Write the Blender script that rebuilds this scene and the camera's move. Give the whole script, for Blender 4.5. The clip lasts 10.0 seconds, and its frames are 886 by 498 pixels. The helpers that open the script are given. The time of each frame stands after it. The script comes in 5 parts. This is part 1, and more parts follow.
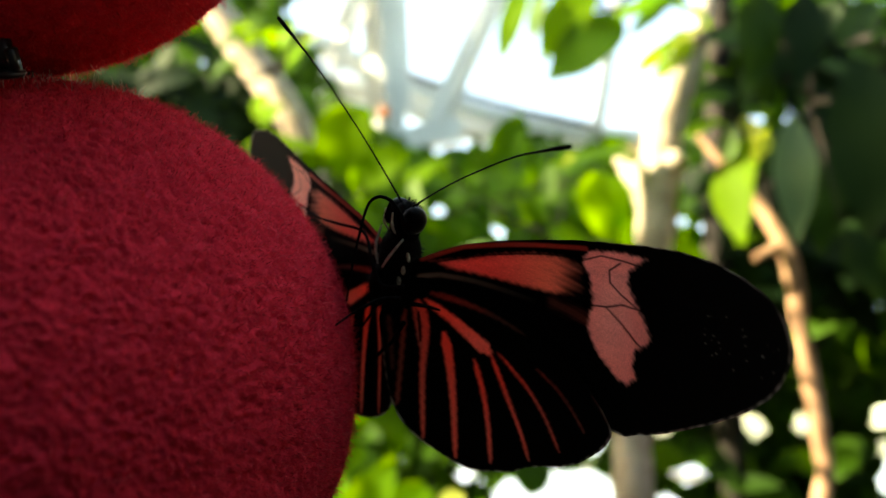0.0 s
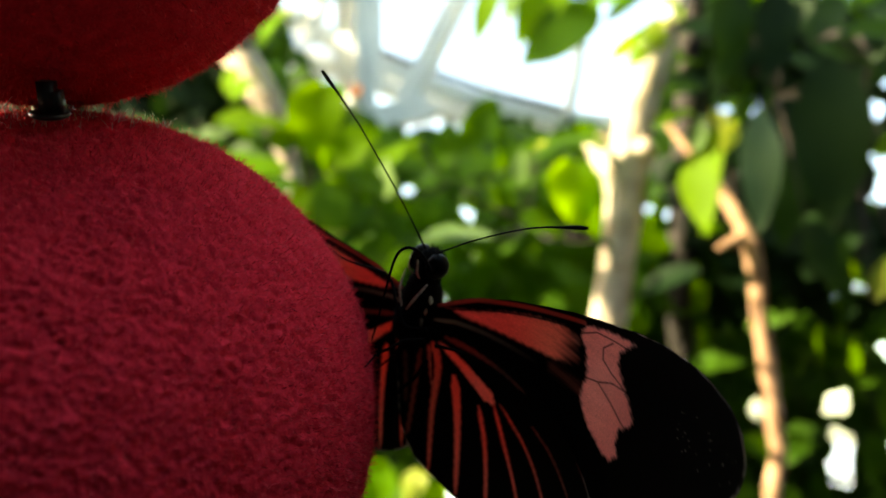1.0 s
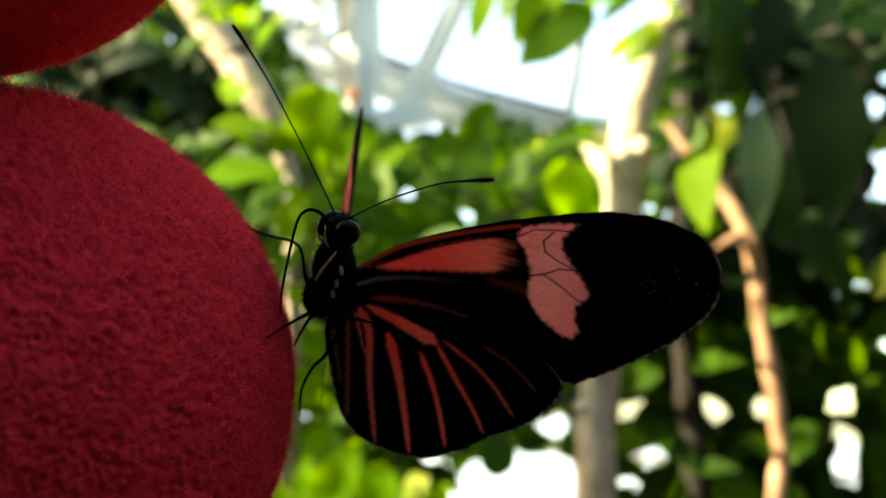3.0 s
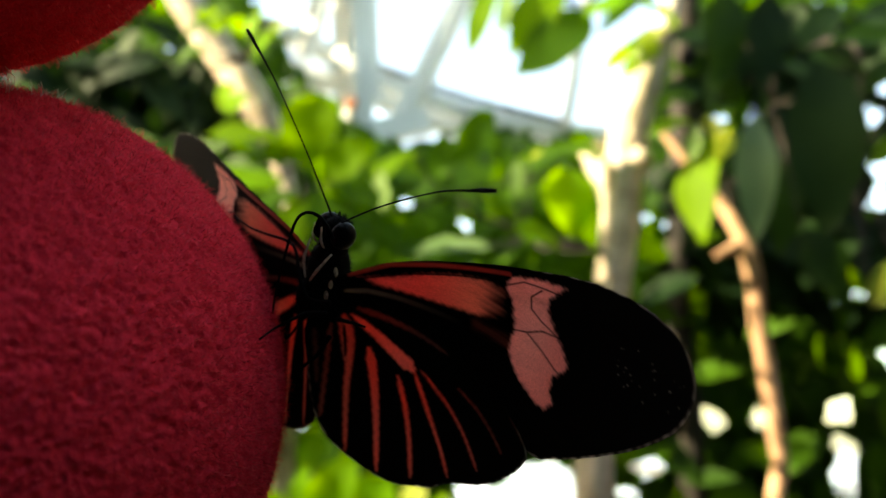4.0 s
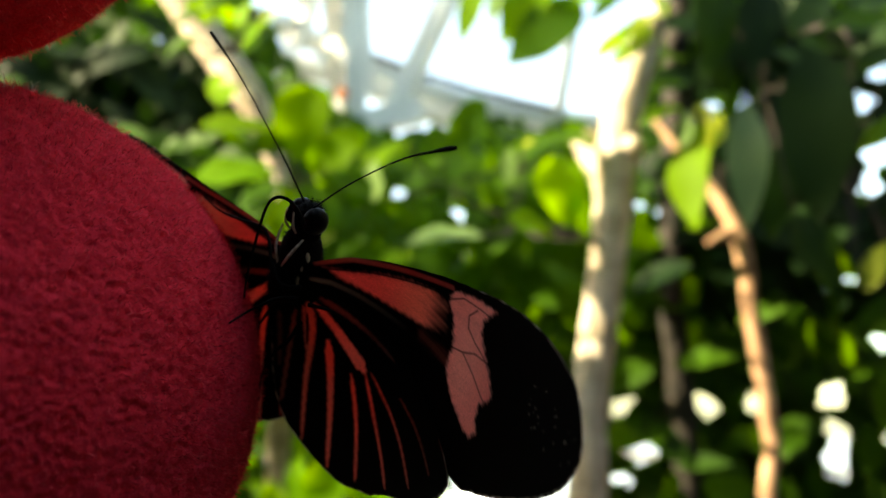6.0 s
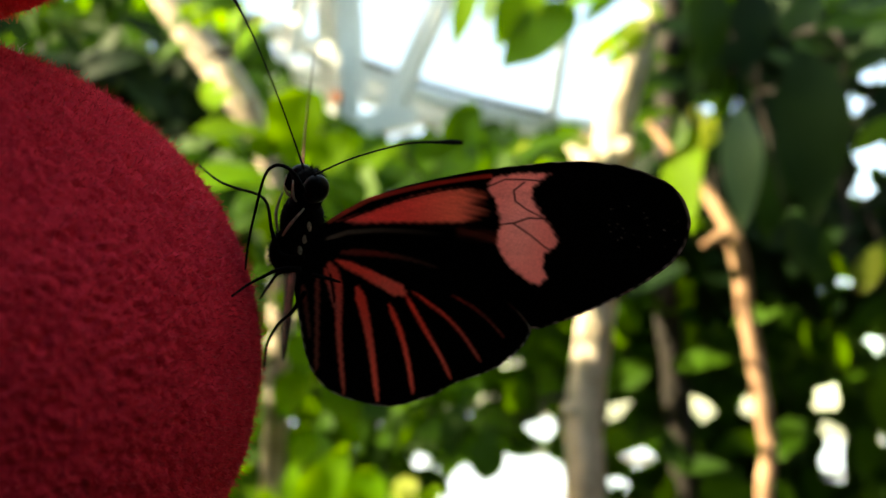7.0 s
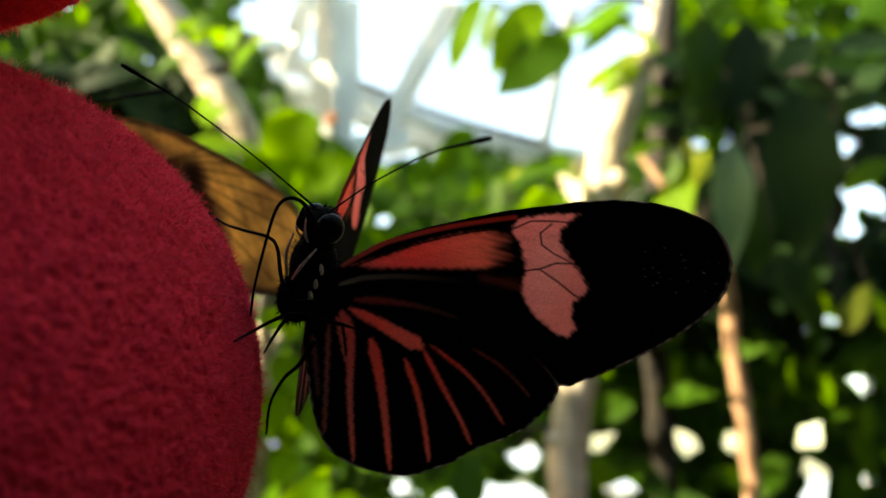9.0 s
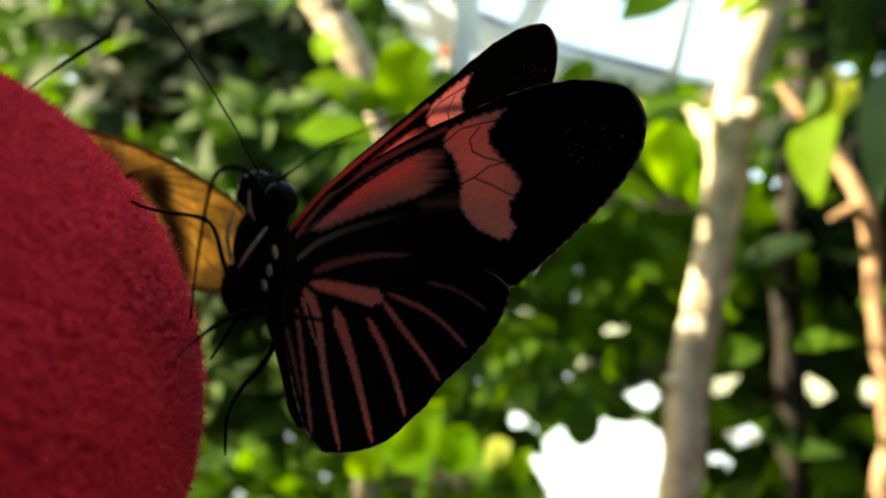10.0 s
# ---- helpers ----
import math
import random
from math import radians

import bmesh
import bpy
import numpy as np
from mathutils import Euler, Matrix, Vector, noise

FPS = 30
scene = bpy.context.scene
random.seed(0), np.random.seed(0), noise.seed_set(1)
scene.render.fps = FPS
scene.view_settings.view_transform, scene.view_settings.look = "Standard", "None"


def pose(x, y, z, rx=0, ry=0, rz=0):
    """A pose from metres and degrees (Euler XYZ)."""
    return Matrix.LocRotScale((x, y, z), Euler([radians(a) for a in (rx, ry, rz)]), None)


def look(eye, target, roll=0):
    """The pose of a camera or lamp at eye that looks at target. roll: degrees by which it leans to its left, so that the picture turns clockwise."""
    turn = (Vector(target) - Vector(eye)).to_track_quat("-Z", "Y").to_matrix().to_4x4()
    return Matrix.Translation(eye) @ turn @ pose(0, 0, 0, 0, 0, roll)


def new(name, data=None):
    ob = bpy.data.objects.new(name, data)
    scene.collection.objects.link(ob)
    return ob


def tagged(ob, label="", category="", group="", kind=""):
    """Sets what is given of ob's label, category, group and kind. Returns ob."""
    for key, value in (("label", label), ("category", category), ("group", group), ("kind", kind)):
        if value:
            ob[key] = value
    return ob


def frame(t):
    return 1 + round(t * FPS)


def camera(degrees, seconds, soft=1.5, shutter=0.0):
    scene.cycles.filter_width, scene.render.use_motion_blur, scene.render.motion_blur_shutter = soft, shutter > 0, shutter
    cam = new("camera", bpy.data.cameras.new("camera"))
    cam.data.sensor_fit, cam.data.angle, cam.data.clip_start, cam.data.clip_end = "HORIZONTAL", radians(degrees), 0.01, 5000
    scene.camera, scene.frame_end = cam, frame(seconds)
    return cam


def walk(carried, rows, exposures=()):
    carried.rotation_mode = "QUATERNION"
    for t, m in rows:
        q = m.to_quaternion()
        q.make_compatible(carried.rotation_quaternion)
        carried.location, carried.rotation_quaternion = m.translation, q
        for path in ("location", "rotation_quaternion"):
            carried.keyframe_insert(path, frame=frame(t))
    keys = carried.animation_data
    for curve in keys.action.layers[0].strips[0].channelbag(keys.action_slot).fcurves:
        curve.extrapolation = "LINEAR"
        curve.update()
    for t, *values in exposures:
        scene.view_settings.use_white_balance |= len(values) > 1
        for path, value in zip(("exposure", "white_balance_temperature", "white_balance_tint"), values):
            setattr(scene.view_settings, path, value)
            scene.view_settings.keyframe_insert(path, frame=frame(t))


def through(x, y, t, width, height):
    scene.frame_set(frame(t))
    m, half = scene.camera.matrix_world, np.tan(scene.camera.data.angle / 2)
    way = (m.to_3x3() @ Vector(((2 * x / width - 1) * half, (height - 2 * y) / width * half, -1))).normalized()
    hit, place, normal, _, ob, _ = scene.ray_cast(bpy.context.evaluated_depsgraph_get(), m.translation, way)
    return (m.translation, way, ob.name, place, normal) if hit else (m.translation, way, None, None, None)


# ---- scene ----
from collections import defaultdict

# Camera: hand-held a hand's width from the butterfly.
cam = camera(60, 10.0)
cam.data.dof.use_dof = True
cam.data.dof.focus_distance = 0.0705
cam.data.dof.aperture_fstop = 23.5
walk(cam, [
    (0, pose(-0.00177, 0.00146, 1.49608, 101.094, -4.950, 3.048)),
    (0.5, pose(-0.00664, -0.00240, 1.50182, 98.947, -6.232, 1.318)),
    (1, pose(-0.00807, -0.00263, 1.50104, 99.770, -5.998, 0.305)),
    (1.5, pose(-0.00844, -0.00260, 1.49967, 100.636, -5.378, -0.882)),
    (2, pose(-0.00335, -0.00258, 1.49923, 100.562, -6.373, 0.877)),
    (2.5, pose(0.00134, -0.00228, 1.49762, 101.108, -6.845, 2.031)),
    (2.7, pose(0.00143, -0.00143, 1.49830, 100.009, -5.997, 1.436)),
    (3.8, pose(0.00177, 0.00208, 1.49914, 100.060, -5.106, -0.117)),
    (4, pose(0.00171, 0.00226, 1.49873, 100.750, -5.313, 0.514)),
    (4.5, pose(0.00000, 0.00000, 1.50000, 99.841, -5.170, -0.896)),
    (5, pose(-0.00066, -0.00039, 1.49944, 100.629, -5.248, -1.842)),
    (5.5, pose(0.00115, -0.00071, 1.50036, 99.553, -5.367, -1.009)),
    (5.7, pose(0.00299, -0.00022, 1.49956, 99.855, -5.174, -0.352)),
    (6.8, pose(0.00540, 0.00377, 1.49607, 100.187, -4.210, 0.533)),
    (7, pose(0.00312, 0.00512, 1.49530, 100.447, -4.274, -0.168)),
    (7.5, pose(-0.00077, 0.00584, 1.49377, 100.819, -3.604, -1.175)),
    (8, pose(0.00204, 0.00512, 1.49679, 99.927, -4.684, -0.620)),
    (8.5, pose(0.00455, 0.00703, 1.49555, 100.895, -4.639, 0.334)),
    (9, pose(-0.00007, 0.00942, 1.49776, 102.351, -6.132, -1.448)),
    (9.5, pose(0.00304, 0.01113, 1.50148, 98.979, -6.227, 0.435)),
    (10, pose(0.01122, 0.02652, 1.50730, 96.321, -8.077, 7.460)),
], exposures=[(0, 2.95, 9200, 4), (1.5, 2.93, 9200, 4), (4, 2.85, 9200, 4), (5.5, 2.85, 9200, 4), (7.5, 2.74, 9200, 4), (8.5, 2.74, 9200, 4), (9.5, 2.8, 9200, 4), (10, 2.85, 9200, 4)])

# Light: a clear sky over the glasshouse and a sun that comes over the left shoulder.
world = bpy.data.worlds.new("sky")
scene.world = world
world.use_nodes = True
wn = world.node_tree.nodes
sky = wn.new("ShaderNodeTexSky")
sky.sky_type = "NISHITA"
sky.sun_disc = False
sky.sun_elevation = radians(24)
sky.sun_rotation = radians(-101)
sky.dust_density = 1.3
wn["Background"].inputs["Strength"].default_value = 0.15
world.node_tree.links.new(sky.outputs[0], wn["Background"].inputs["Color"])
sun_data = bpy.data.lights.new("sun", "SUN")
sun_data.energy, sun_data.angle, sun_data.color = 3.7, radians(0.5), (1.0, 0.93, 0.82)
sun = new("sun", sun_data)
sun.matrix_world = look((0, 0, 0), (1.0, 0.2, -0.45))


# ---- materials ----
def nodes(name):
    m = bpy.data.materials.new(name)
    m.use_nodes = True
    return m, m.node_tree.nodes, m.node_tree.links, m.node_tree.nodes["Principled BSDF"]


def mixed(name, a, b, scale=20.0, rough=0.6, bump=0.2, fine=8.0, spec=0.5, metal=0.0, detail=6.0, coat=0.0):
    """A surface that wanders between two colours, at two scales, with fine relief."""
    m, n, l, p = nodes(name)
    tc = n.new("ShaderNodeTexCoord")
    n1, n2 = n.new("ShaderNodeTexNoise"), n.new("ShaderNodeTexNoise")
    n1.inputs["Scale"].default_value, n1.inputs["Detail"].default_value = scale, detail
    n2.inputs["Scale"].default_value, n2.inputs["Detail"].default_value = scale * fine, 4
    mul = n.new("ShaderNodeMath")
    mul.operation = "MULTIPLY_ADD"
    mul.inputs[1].default_value, mul.inputs[2].default_value = 0.4, -0.2
    add = n.new("ShaderNodeMath")
    ramp = n.new("ShaderNodeValToRGB")
    ramp.color_ramp.elements[0].position, ramp.color_ramp.elements[1].position = 0.35, 0.68
    ramp.color_ramp.elements[0].color, ramp.color_ramp.elements[1].color = (*a, 1), (*b, 1)
    for q in (n1, n2):
        l.new(tc.outputs["Object"], q.inputs["Vector"])
    l.new(n2.outputs["Fac"], mul.inputs[0])
    l.new(n1.outputs["Fac"], add.inputs[0])
    l.new(mul.outputs[0], add.inputs[1])
    l.new(add.outputs[0], ramp.inputs[0])
    l.new(ramp.outputs[0], p.inputs["Base Color"])
    bp = n.new("ShaderNodeBump")
    bp.inputs["Strength"].default_value = bump
    bp.inputs["Distance"].default_value = 0.3 / (scale * fine)
    l.new(n2.outputs["Fac"], bp.inputs["Height"])
    l.new(bp.outputs[0], p.inputs["Normal"])
    p.inputs["Roughness"].default_value = rough
    p.inputs["Specular IOR Level"].default_value = spec
    p.inputs["Metallic"].default_value = metal
    p.inputs["Coat Weight"].default_value = coat
    return m


def leaf_material(name, dark, light, through, gloss=0.4, share=0.45, shine=0.3):
    """A living leaf: varied green, glossy skin, light shining through."""
    m, n, l, p = nodes(name)
    info, geo = n.new("ShaderNodeObjectInfo"), n.new("ShaderNodeNewGeometry")
    tc, no = n.new("ShaderNodeTexCoord"), n.new("ShaderNodeTexNoise")
    no.inputs["Scale"].default_value, no.inputs["Detail"].default_value = 14, 5
    l.new(tc.outputs["Object"], no.inputs["Vector"])
    a1 = n.new("ShaderNodeMath")
    l.new(info.outputs["Random"], a1.inputs[0])
    l.new(geo.outputs["Random Per Island"], a1.inputs[1])
    fr = n.new("ShaderNodeMath")
    fr.operation = "FRACT"
    l.new(a1.outputs[0], fr.inputs[0])
    a2 = n.new("ShaderNodeMath")
    a2.operation = "MULTIPLY_ADD"
    a2.inputs[1].default_value = 0.5
    l.new(no.outputs["Fac"], a2.inputs[0])
    h2 = n.new("ShaderNodeMath")
    h2.operation = "MULTIPLY"
    h2.inputs[1].default_value = 0.6
    l.new(fr.outputs[0], h2.inputs[0])
    l.new(h2.outputs[0], a2.inputs[2])
    ramp = n.new("ShaderNodeValToRGB")
    ramp.color_ramp.elements[0].position, ramp.color_ramp.elements[1].position = 0.25, 0.8
    ramp.color_ramp.elements[0].color, ramp.color_ramp.elements[1].color = (*dark, 1), (*light, 1)
    l.new(a2.outputs[0], ramp.inputs[0])
    l.new(ramp.outputs[0], p.inputs["Base Color"])
    p.inputs["Roughness"].default_value = gloss
    p.inputs["Specular IOR Level"].default_value = shine
    tr = n.new("ShaderNodeBsdfTranslucent")
    tr.inputs["Color"].default_value = (*through, 1)
    mix = n.new("ShaderNodeMixShader")
    mix.inputs[0].default_value = share
    l.new(p.outputs[0], mix.inputs[1])
    l.new(tr.outputs[0], mix.inputs[2])
    l.new(mix.outputs[0], n["Material Output"].inputs["Surface"])
    return m


def fleece_material(name, dark, light):
    """Crimson towelling: each fibre its own shade."""
    m, n, l, p = nodes(name)
    geo, tc, no = n.new("ShaderNodeNewGeometry"), n.new("ShaderNodeTexCoord"), n.new("ShaderNodeTexNoise")
    no.inputs["Scale"].default_value, no.inputs["Detail"].default_value = 700, 6
    l.new(tc.outputs["Object"], no.inputs["Vector"])
    a = n.new("ShaderNodeMath")
    a.operation = "MULTIPLY_ADD"
    a.inputs[1].default_value = 0.45
    l.new(geo.outputs["Random Per Island"], a.inputs[0])
    b = n.new("ShaderNodeMath")
    b.operation = "MULTIPLY"
    b.inputs[1].default_value = 0.7
    l.new(no.outputs["Fac"], b.inputs[0])
    l.new(b.outputs[0], a.inputs[2])
    ramp = n.new("ShaderNodeValToRGB")
    ramp.color_ramp.elements[0].position, ramp.color_ramp.elements[1].position = 0.25, 0.85
    ramp.color_ramp.elements[0].color, ramp.color_ramp.elements[1].color = (*dark, 1), (*light, 1)
    l.new(a.outputs[0], ramp.inputs[0])
    l.new(ramp.outputs[0], p.inputs["Base Color"])
    df, tr, mix = n.new("ShaderNodeBsdfDiffuse"), n.new("ShaderNodeBsdfTranslucent"), n.new("ShaderNodeMixShader")
    mix.inputs[0].default_value = 0.55
    for q in (df, tr):
        l.new(ramp.outputs[0], q.inputs["Color"])
    l.new(df.outputs[0], mix.inputs[1])
    l.new(tr.outputs[0], mix.inputs[2])
    l.new(mix.outputs[0], n["Material Output"].inputs["Surface"])
    return m


def felt_material(name, dark, light):
    """The felted ground of the fleece: matted fibres, finely grained, with a soft sheen."""
    m, n, l, p = nodes(name)
    tc = n.new("ShaderNodeTexCoord")
    n1, n2, n3 = (n.new("ShaderNodeTexNoise") for _ in range(3))
    for q, sc, de in ((n1, 600, 4), (n2, 2600, 6), (n3, 6500, 3)):
        q.inputs["Scale"].default_value, q.inputs["Detail"].default_value = sc, de
        l.new(tc.outputs["Object"], q.inputs["Vector"])
    n2.inputs["Distortion"].default_value = 1.5
    mixf = n.new("ShaderNodeMath")
    mixf.operation = "MULTIPLY_ADD"
    mixf.inputs[1].default_value = 0.6
    half = n.new("ShaderNodeMath")
    half.operation = "MULTIPLY"
    half.inputs[1].default_value = 0.4
    l.new(n1.outputs["Fac"], half.inputs[0])
    l.new(n2.outputs["Fac"], mixf.inputs[0])
    l.new(half.outputs[0], mixf.inputs[2])
    ramp = n.new("ShaderNodeValToRGB")
    ramp.color_ramp.elements[0].position, ramp.color_ramp.elements[1].position = 0.22, 0.72
    ramp.color_ramp.elements[0].color, ramp.color_ramp.elements[1].color = (*dark, 1), (*light, 1)
    l.new(mixf.outputs[0], ramp.inputs[0])
    l.new(ramp.outputs[0], p.inputs["Base Color"])
    b1, b2 = n.new("ShaderNodeBump"), n.new("ShaderNodeBump")
    b1.inputs["Strength"].default_value, b1.inputs["Distance"].default_value = 0.5, 0.0002
    b2.inputs["Strength"].default_value, b2.inputs["Distance"].default_value = 0.6, 0.00012
    l.new(n2.outputs["Fac"], b1.inputs["Height"])
    l.new(n3.outputs["Fac"], b2.inputs["Height"])
    l.new(b1.outputs[0], b2.inputs["Normal"])
    l.new(b2.outputs[0], p.inputs["Normal"])
    p.inputs["Roughness"].default_value = 0.95
    p.inputs["Specular IOR Level"].default_value = 0.1
    p.inputs["Sheen Weight"].default_value = 0.1
    p.inputs["Sheen Tint"].default_value = (0.9, 0.10, 0.15, 1)
    return m


def wing_material(name, share):
    """Wing scales: colour from the pattern woven into the wing, light shining through the pale fields."""
    m, n, l, p = nodes(name)
    at = n.new("ShaderNodeAttribute")
    at.attribute_name = "pattern"
    tc, no = n.new("ShaderNodeTexCoord"), n.new("ShaderNodeTexNoise")
    no.inputs["Scale"].default_value, no.inputs["Detail"].default_value = 5200, 3
    l.new(tc.outputs["Object"], no.inputs["Vector"])
    ramp = n.new("ShaderNodeValToRGB")
    ramp.color_ramp.elements[0].color, ramp.color_ramp.elements[1].color = (0.78, 0.78, 0.78, 1), (1.12, 1.12, 1.12, 1)
    l.new(no.outputs["Fac"], ramp.inputs[0])
    mul = n.new("ShaderNodeMix")
    mul.data_type, mul.blend_type = "RGBA", "MULTIPLY"
    mul.inputs["Factor"].default_value = 1.0
    l.new(at.outputs["Color"], mul.inputs["A"])
    l.new(ramp.outputs[0], mul.inputs["B"])
    dull = n.new("ShaderNodeHueSaturation")
    dull.inputs["Saturation"].default_value = 0.78
    l.new(mul.outputs["Result"], dull.inputs["Color"])
    l.new(dull.outputs["Color"], p.inputs["Base Color"])
    p.inputs["Roughness"].default_value = 0.75
    p.inputs["Specular IOR Level"].default_value = 0.12
    tr = n.new("ShaderNodeBsdfTranslucent")
    l.new(mul.outputs["Result"], tr.inputs["Color"])
    mix = n.new("ShaderNodeMixShader")
    mix.inputs[0].default_value = share
    l.new(p.outputs[0], mix.inputs[1])
    l.new(tr.outputs[0], mix.inputs[2])
    l.new(mix.outputs[0], n["Material Output"].inputs["Surface"])
    bp = n.new("ShaderNodeBump")
    bp.inputs["Strength"].default_value, bp.inputs["Distance"].default_value = 0.25, 0.00005
    l.new(no.outputs["Fac"], bp.inputs["Height"])
    l.new(bp.outputs[0], p.inputs["Normal"])
    return m


def glass_material(name):
    m, n, l, p = nodes(name)
    gl, tr, mix, fr = n.new("ShaderNodeBsdfGlossy"), n.new("ShaderNodeBsdfTransparent"), n.new("ShaderNodeMixShader"), n.new("ShaderNodeFresnel")
    gl.inputs["Roughness"].default_value = 0.02
    tr.inputs["Color"].default_value = (0.93, 0.97, 0.96, 1)
    fr.inputs["IOR"].default_value = 1.3
    l.new(fr.outputs[0], mix.inputs[0])
    l.new(tr.outputs[0], mix.inputs[1])
    l.new(gl.outputs[0], mix.inputs[2])
    l.new(mix.outputs[0], n["Material Output"].inputs["Surface"])
    return m


M_FLEECE = fleece_material("crimson_fleece", (0.42, 0.010, 0.024), (1.0, 0.12, 0.15))
M_LINT = fleece_material("pale_lint", (0.45, 0.25, 0.25), (0.85, 0.72, 0.70))
M_CORE = felt_material("crimson_felt", (0.46, 0.007, 0.024), (0.96, 0.042, 0.08))
M_PLASTIC = mixed("black_plastic", (0.008, 0.008, 0.01), (0.02, 0.02, 0.022), 300, 0.35, 0.1)
M_WING = wing_material("wing_scales", 0.68)
M_BODY = mixed("black_chitin", (0.0012, 0.0012, 0.0013), (0.004, 0.0038, 0.0036), 900, 0.75, 0.4, 6, 0.04)
M_EYE = mixed("dark_eye", (0.001, 0.001, 0.001), (0.003, 0.0026, 0.0026), 2500, 0.3, 0.3, 3, 0.05)
M_CREAM = mixed("cream_hair", (0.28, 0.27, 0.22), (0.62, 0.60, 0.50), 4000, 0.9, 0.6, 4, 0.1)
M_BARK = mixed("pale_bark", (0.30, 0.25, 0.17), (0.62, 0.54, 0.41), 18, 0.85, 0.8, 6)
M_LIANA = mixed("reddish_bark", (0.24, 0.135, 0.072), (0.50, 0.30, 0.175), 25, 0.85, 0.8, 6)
# Shade on the two dark stems is put into this near-black bark.
M_SHADEBARK = mixed("shade_dark_bark", (0.007, 0.006, 0.004), (0.024, 0.019, 0.012), 20, 0.9, 0.6, 6)
M_PAINT = mixed("weathered_paint", (0.56, 0.60, 0.59), (0.74, 0.78, 0.76), 3, 0.5, 0.1, 12)
M_LEAF = leaf_material("green_leaf", (0.014, 0.046, 0.004), (0.045, 0.115, 0.008), (0.15, 0.34, 0.006), 0.55, 0.45, 0.06)
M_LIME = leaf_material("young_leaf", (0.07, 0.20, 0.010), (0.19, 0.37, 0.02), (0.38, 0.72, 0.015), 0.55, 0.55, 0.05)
# Shaded copies of the green leaf: shade is put into these dark colours.
M_SHADELEAF = leaf_material("shade_dark_leaf", (0.011, 0.034, 0.003), (0.034, 0.088, 0.007), (0.06, 0.17, 0.006), 0.65, 0.22, 0.12)
M_DEEPSHADE = leaf_material("deep_shade_leaf", (0.003, 0.011, 0.003), (0.008, 0.024, 0.005), (0.015, 0.045, 0.005), 0.55, 0.1, 0.06)
M_GREYLEAF = leaf_material("bluish_leaf", (0.03, 0.072, 0.03), (0.07, 0.13, 0.06), (0.12, 0.24, 0.08), 0.35, 0.3, 0.2)
M_OLIVE = leaf_material("olive_leaf", (0.035, 0.095, 0.003), (0.10, 0.20, 0.007), (0.26, 0.50, 0.008), 0.55, 0.5, 0.06)
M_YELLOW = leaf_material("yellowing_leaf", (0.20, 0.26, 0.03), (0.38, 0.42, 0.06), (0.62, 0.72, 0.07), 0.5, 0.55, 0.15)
# Glaucous leaves; on others the pale colour paints in sky sheen.
M_PALELEAF = leaf_material("glaucous_sheen_leaf", (0.06, 0.13, 0.03), (0.15, 0.25, 0.08), (0.28, 0.46, 0.10), 0.35, 0.4, 0.25)
# Another shaded copy of the green leaf, its shade in the colour.
M_SHADEGREEN = leaf_material("shade_toned_leaf", (0.006, 0.021, 0.002), (0.017, 0.048, 0.004), (0.035, 0.095, 0.004), 0.55, 0.2, 0.08)
M_FLOWER = mixed("orange_petal", (0.30, 0.09, 0.03), (0.46, 0.17, 0.05), 40, 0.6, 0.1)
M_SOIL = mixed("soil", (0.026, 0.020, 0.013), (0.075, 0.056, 0.037), 6, 0.95, 0.8, 10)
# Near-black so the added walls bounce hardly any light onto the feeder.
M_SHADE_WALL = mixed("light_blocking_wall", (0.012, 0.012, 0.010), (0.03, 0.028, 0.024), 4, 0.9, 0.4, 12)
M_GLASS = glass_material("window_glass")


# Bluish white of the low openings, put into an added ground sheet.
M_BRIGHT_GROUND = mixed("bright_gap_ground", (0.40, 0.45, 0.50), (0.56, 0.61, 0.66), 2, 0.85, 0.3, 20)


# ---- mesh helpers ----
def mesh_of(name, verts, faces, material, smooth=True):
    me = bpy.data.meshes.new(name)
    me.from_pydata([tuple(v) for v in verts], [], [tuple(int(i) for i in q) for q in faces])
    me.materials.append(material)
    if smooth:
        me.polygons.foreach_set("use_smooth", [True] * len(me.polygons))
    me.update()
    return me


def thing(name, label, category, m=None, data=None, group="", kind=""):
    ob = new(name, data)
    if m is not None:
        ob.matrix_world = m
    return tagged(ob, label, category, group, kind)


def part(name, me, parent, label=""):
    ob = new(name, me)
    ob.parent = parent
    return tagged(ob, label)


def spline(points, per=8, closed=False):
    """A smooth line through the points."""
    p = np.array(points, float)
    n = len(p)
    out = []
    for i in range(n if closed else n - 1):
        if closed:
            a, b, c, d = p[(i - 1) % n], p[i], p[(i + 1) % n], p[(i + 2) % n]
        else:
            a, b, c, d = p[max(i - 1, 0)], p[i], p[i + 1], p[min(i + 2, n - 1)]
        for k in range(per):
            s = k / per
            out.append(0.5 * (2 * b + (c - a) * s + (2 * a - 5 * b + 4 * c - d) * s * s + (3 * b - a - 3 * c + d) * s ** 3))
    if not closed:
        out.append(p[-1])
    return np.array(out)


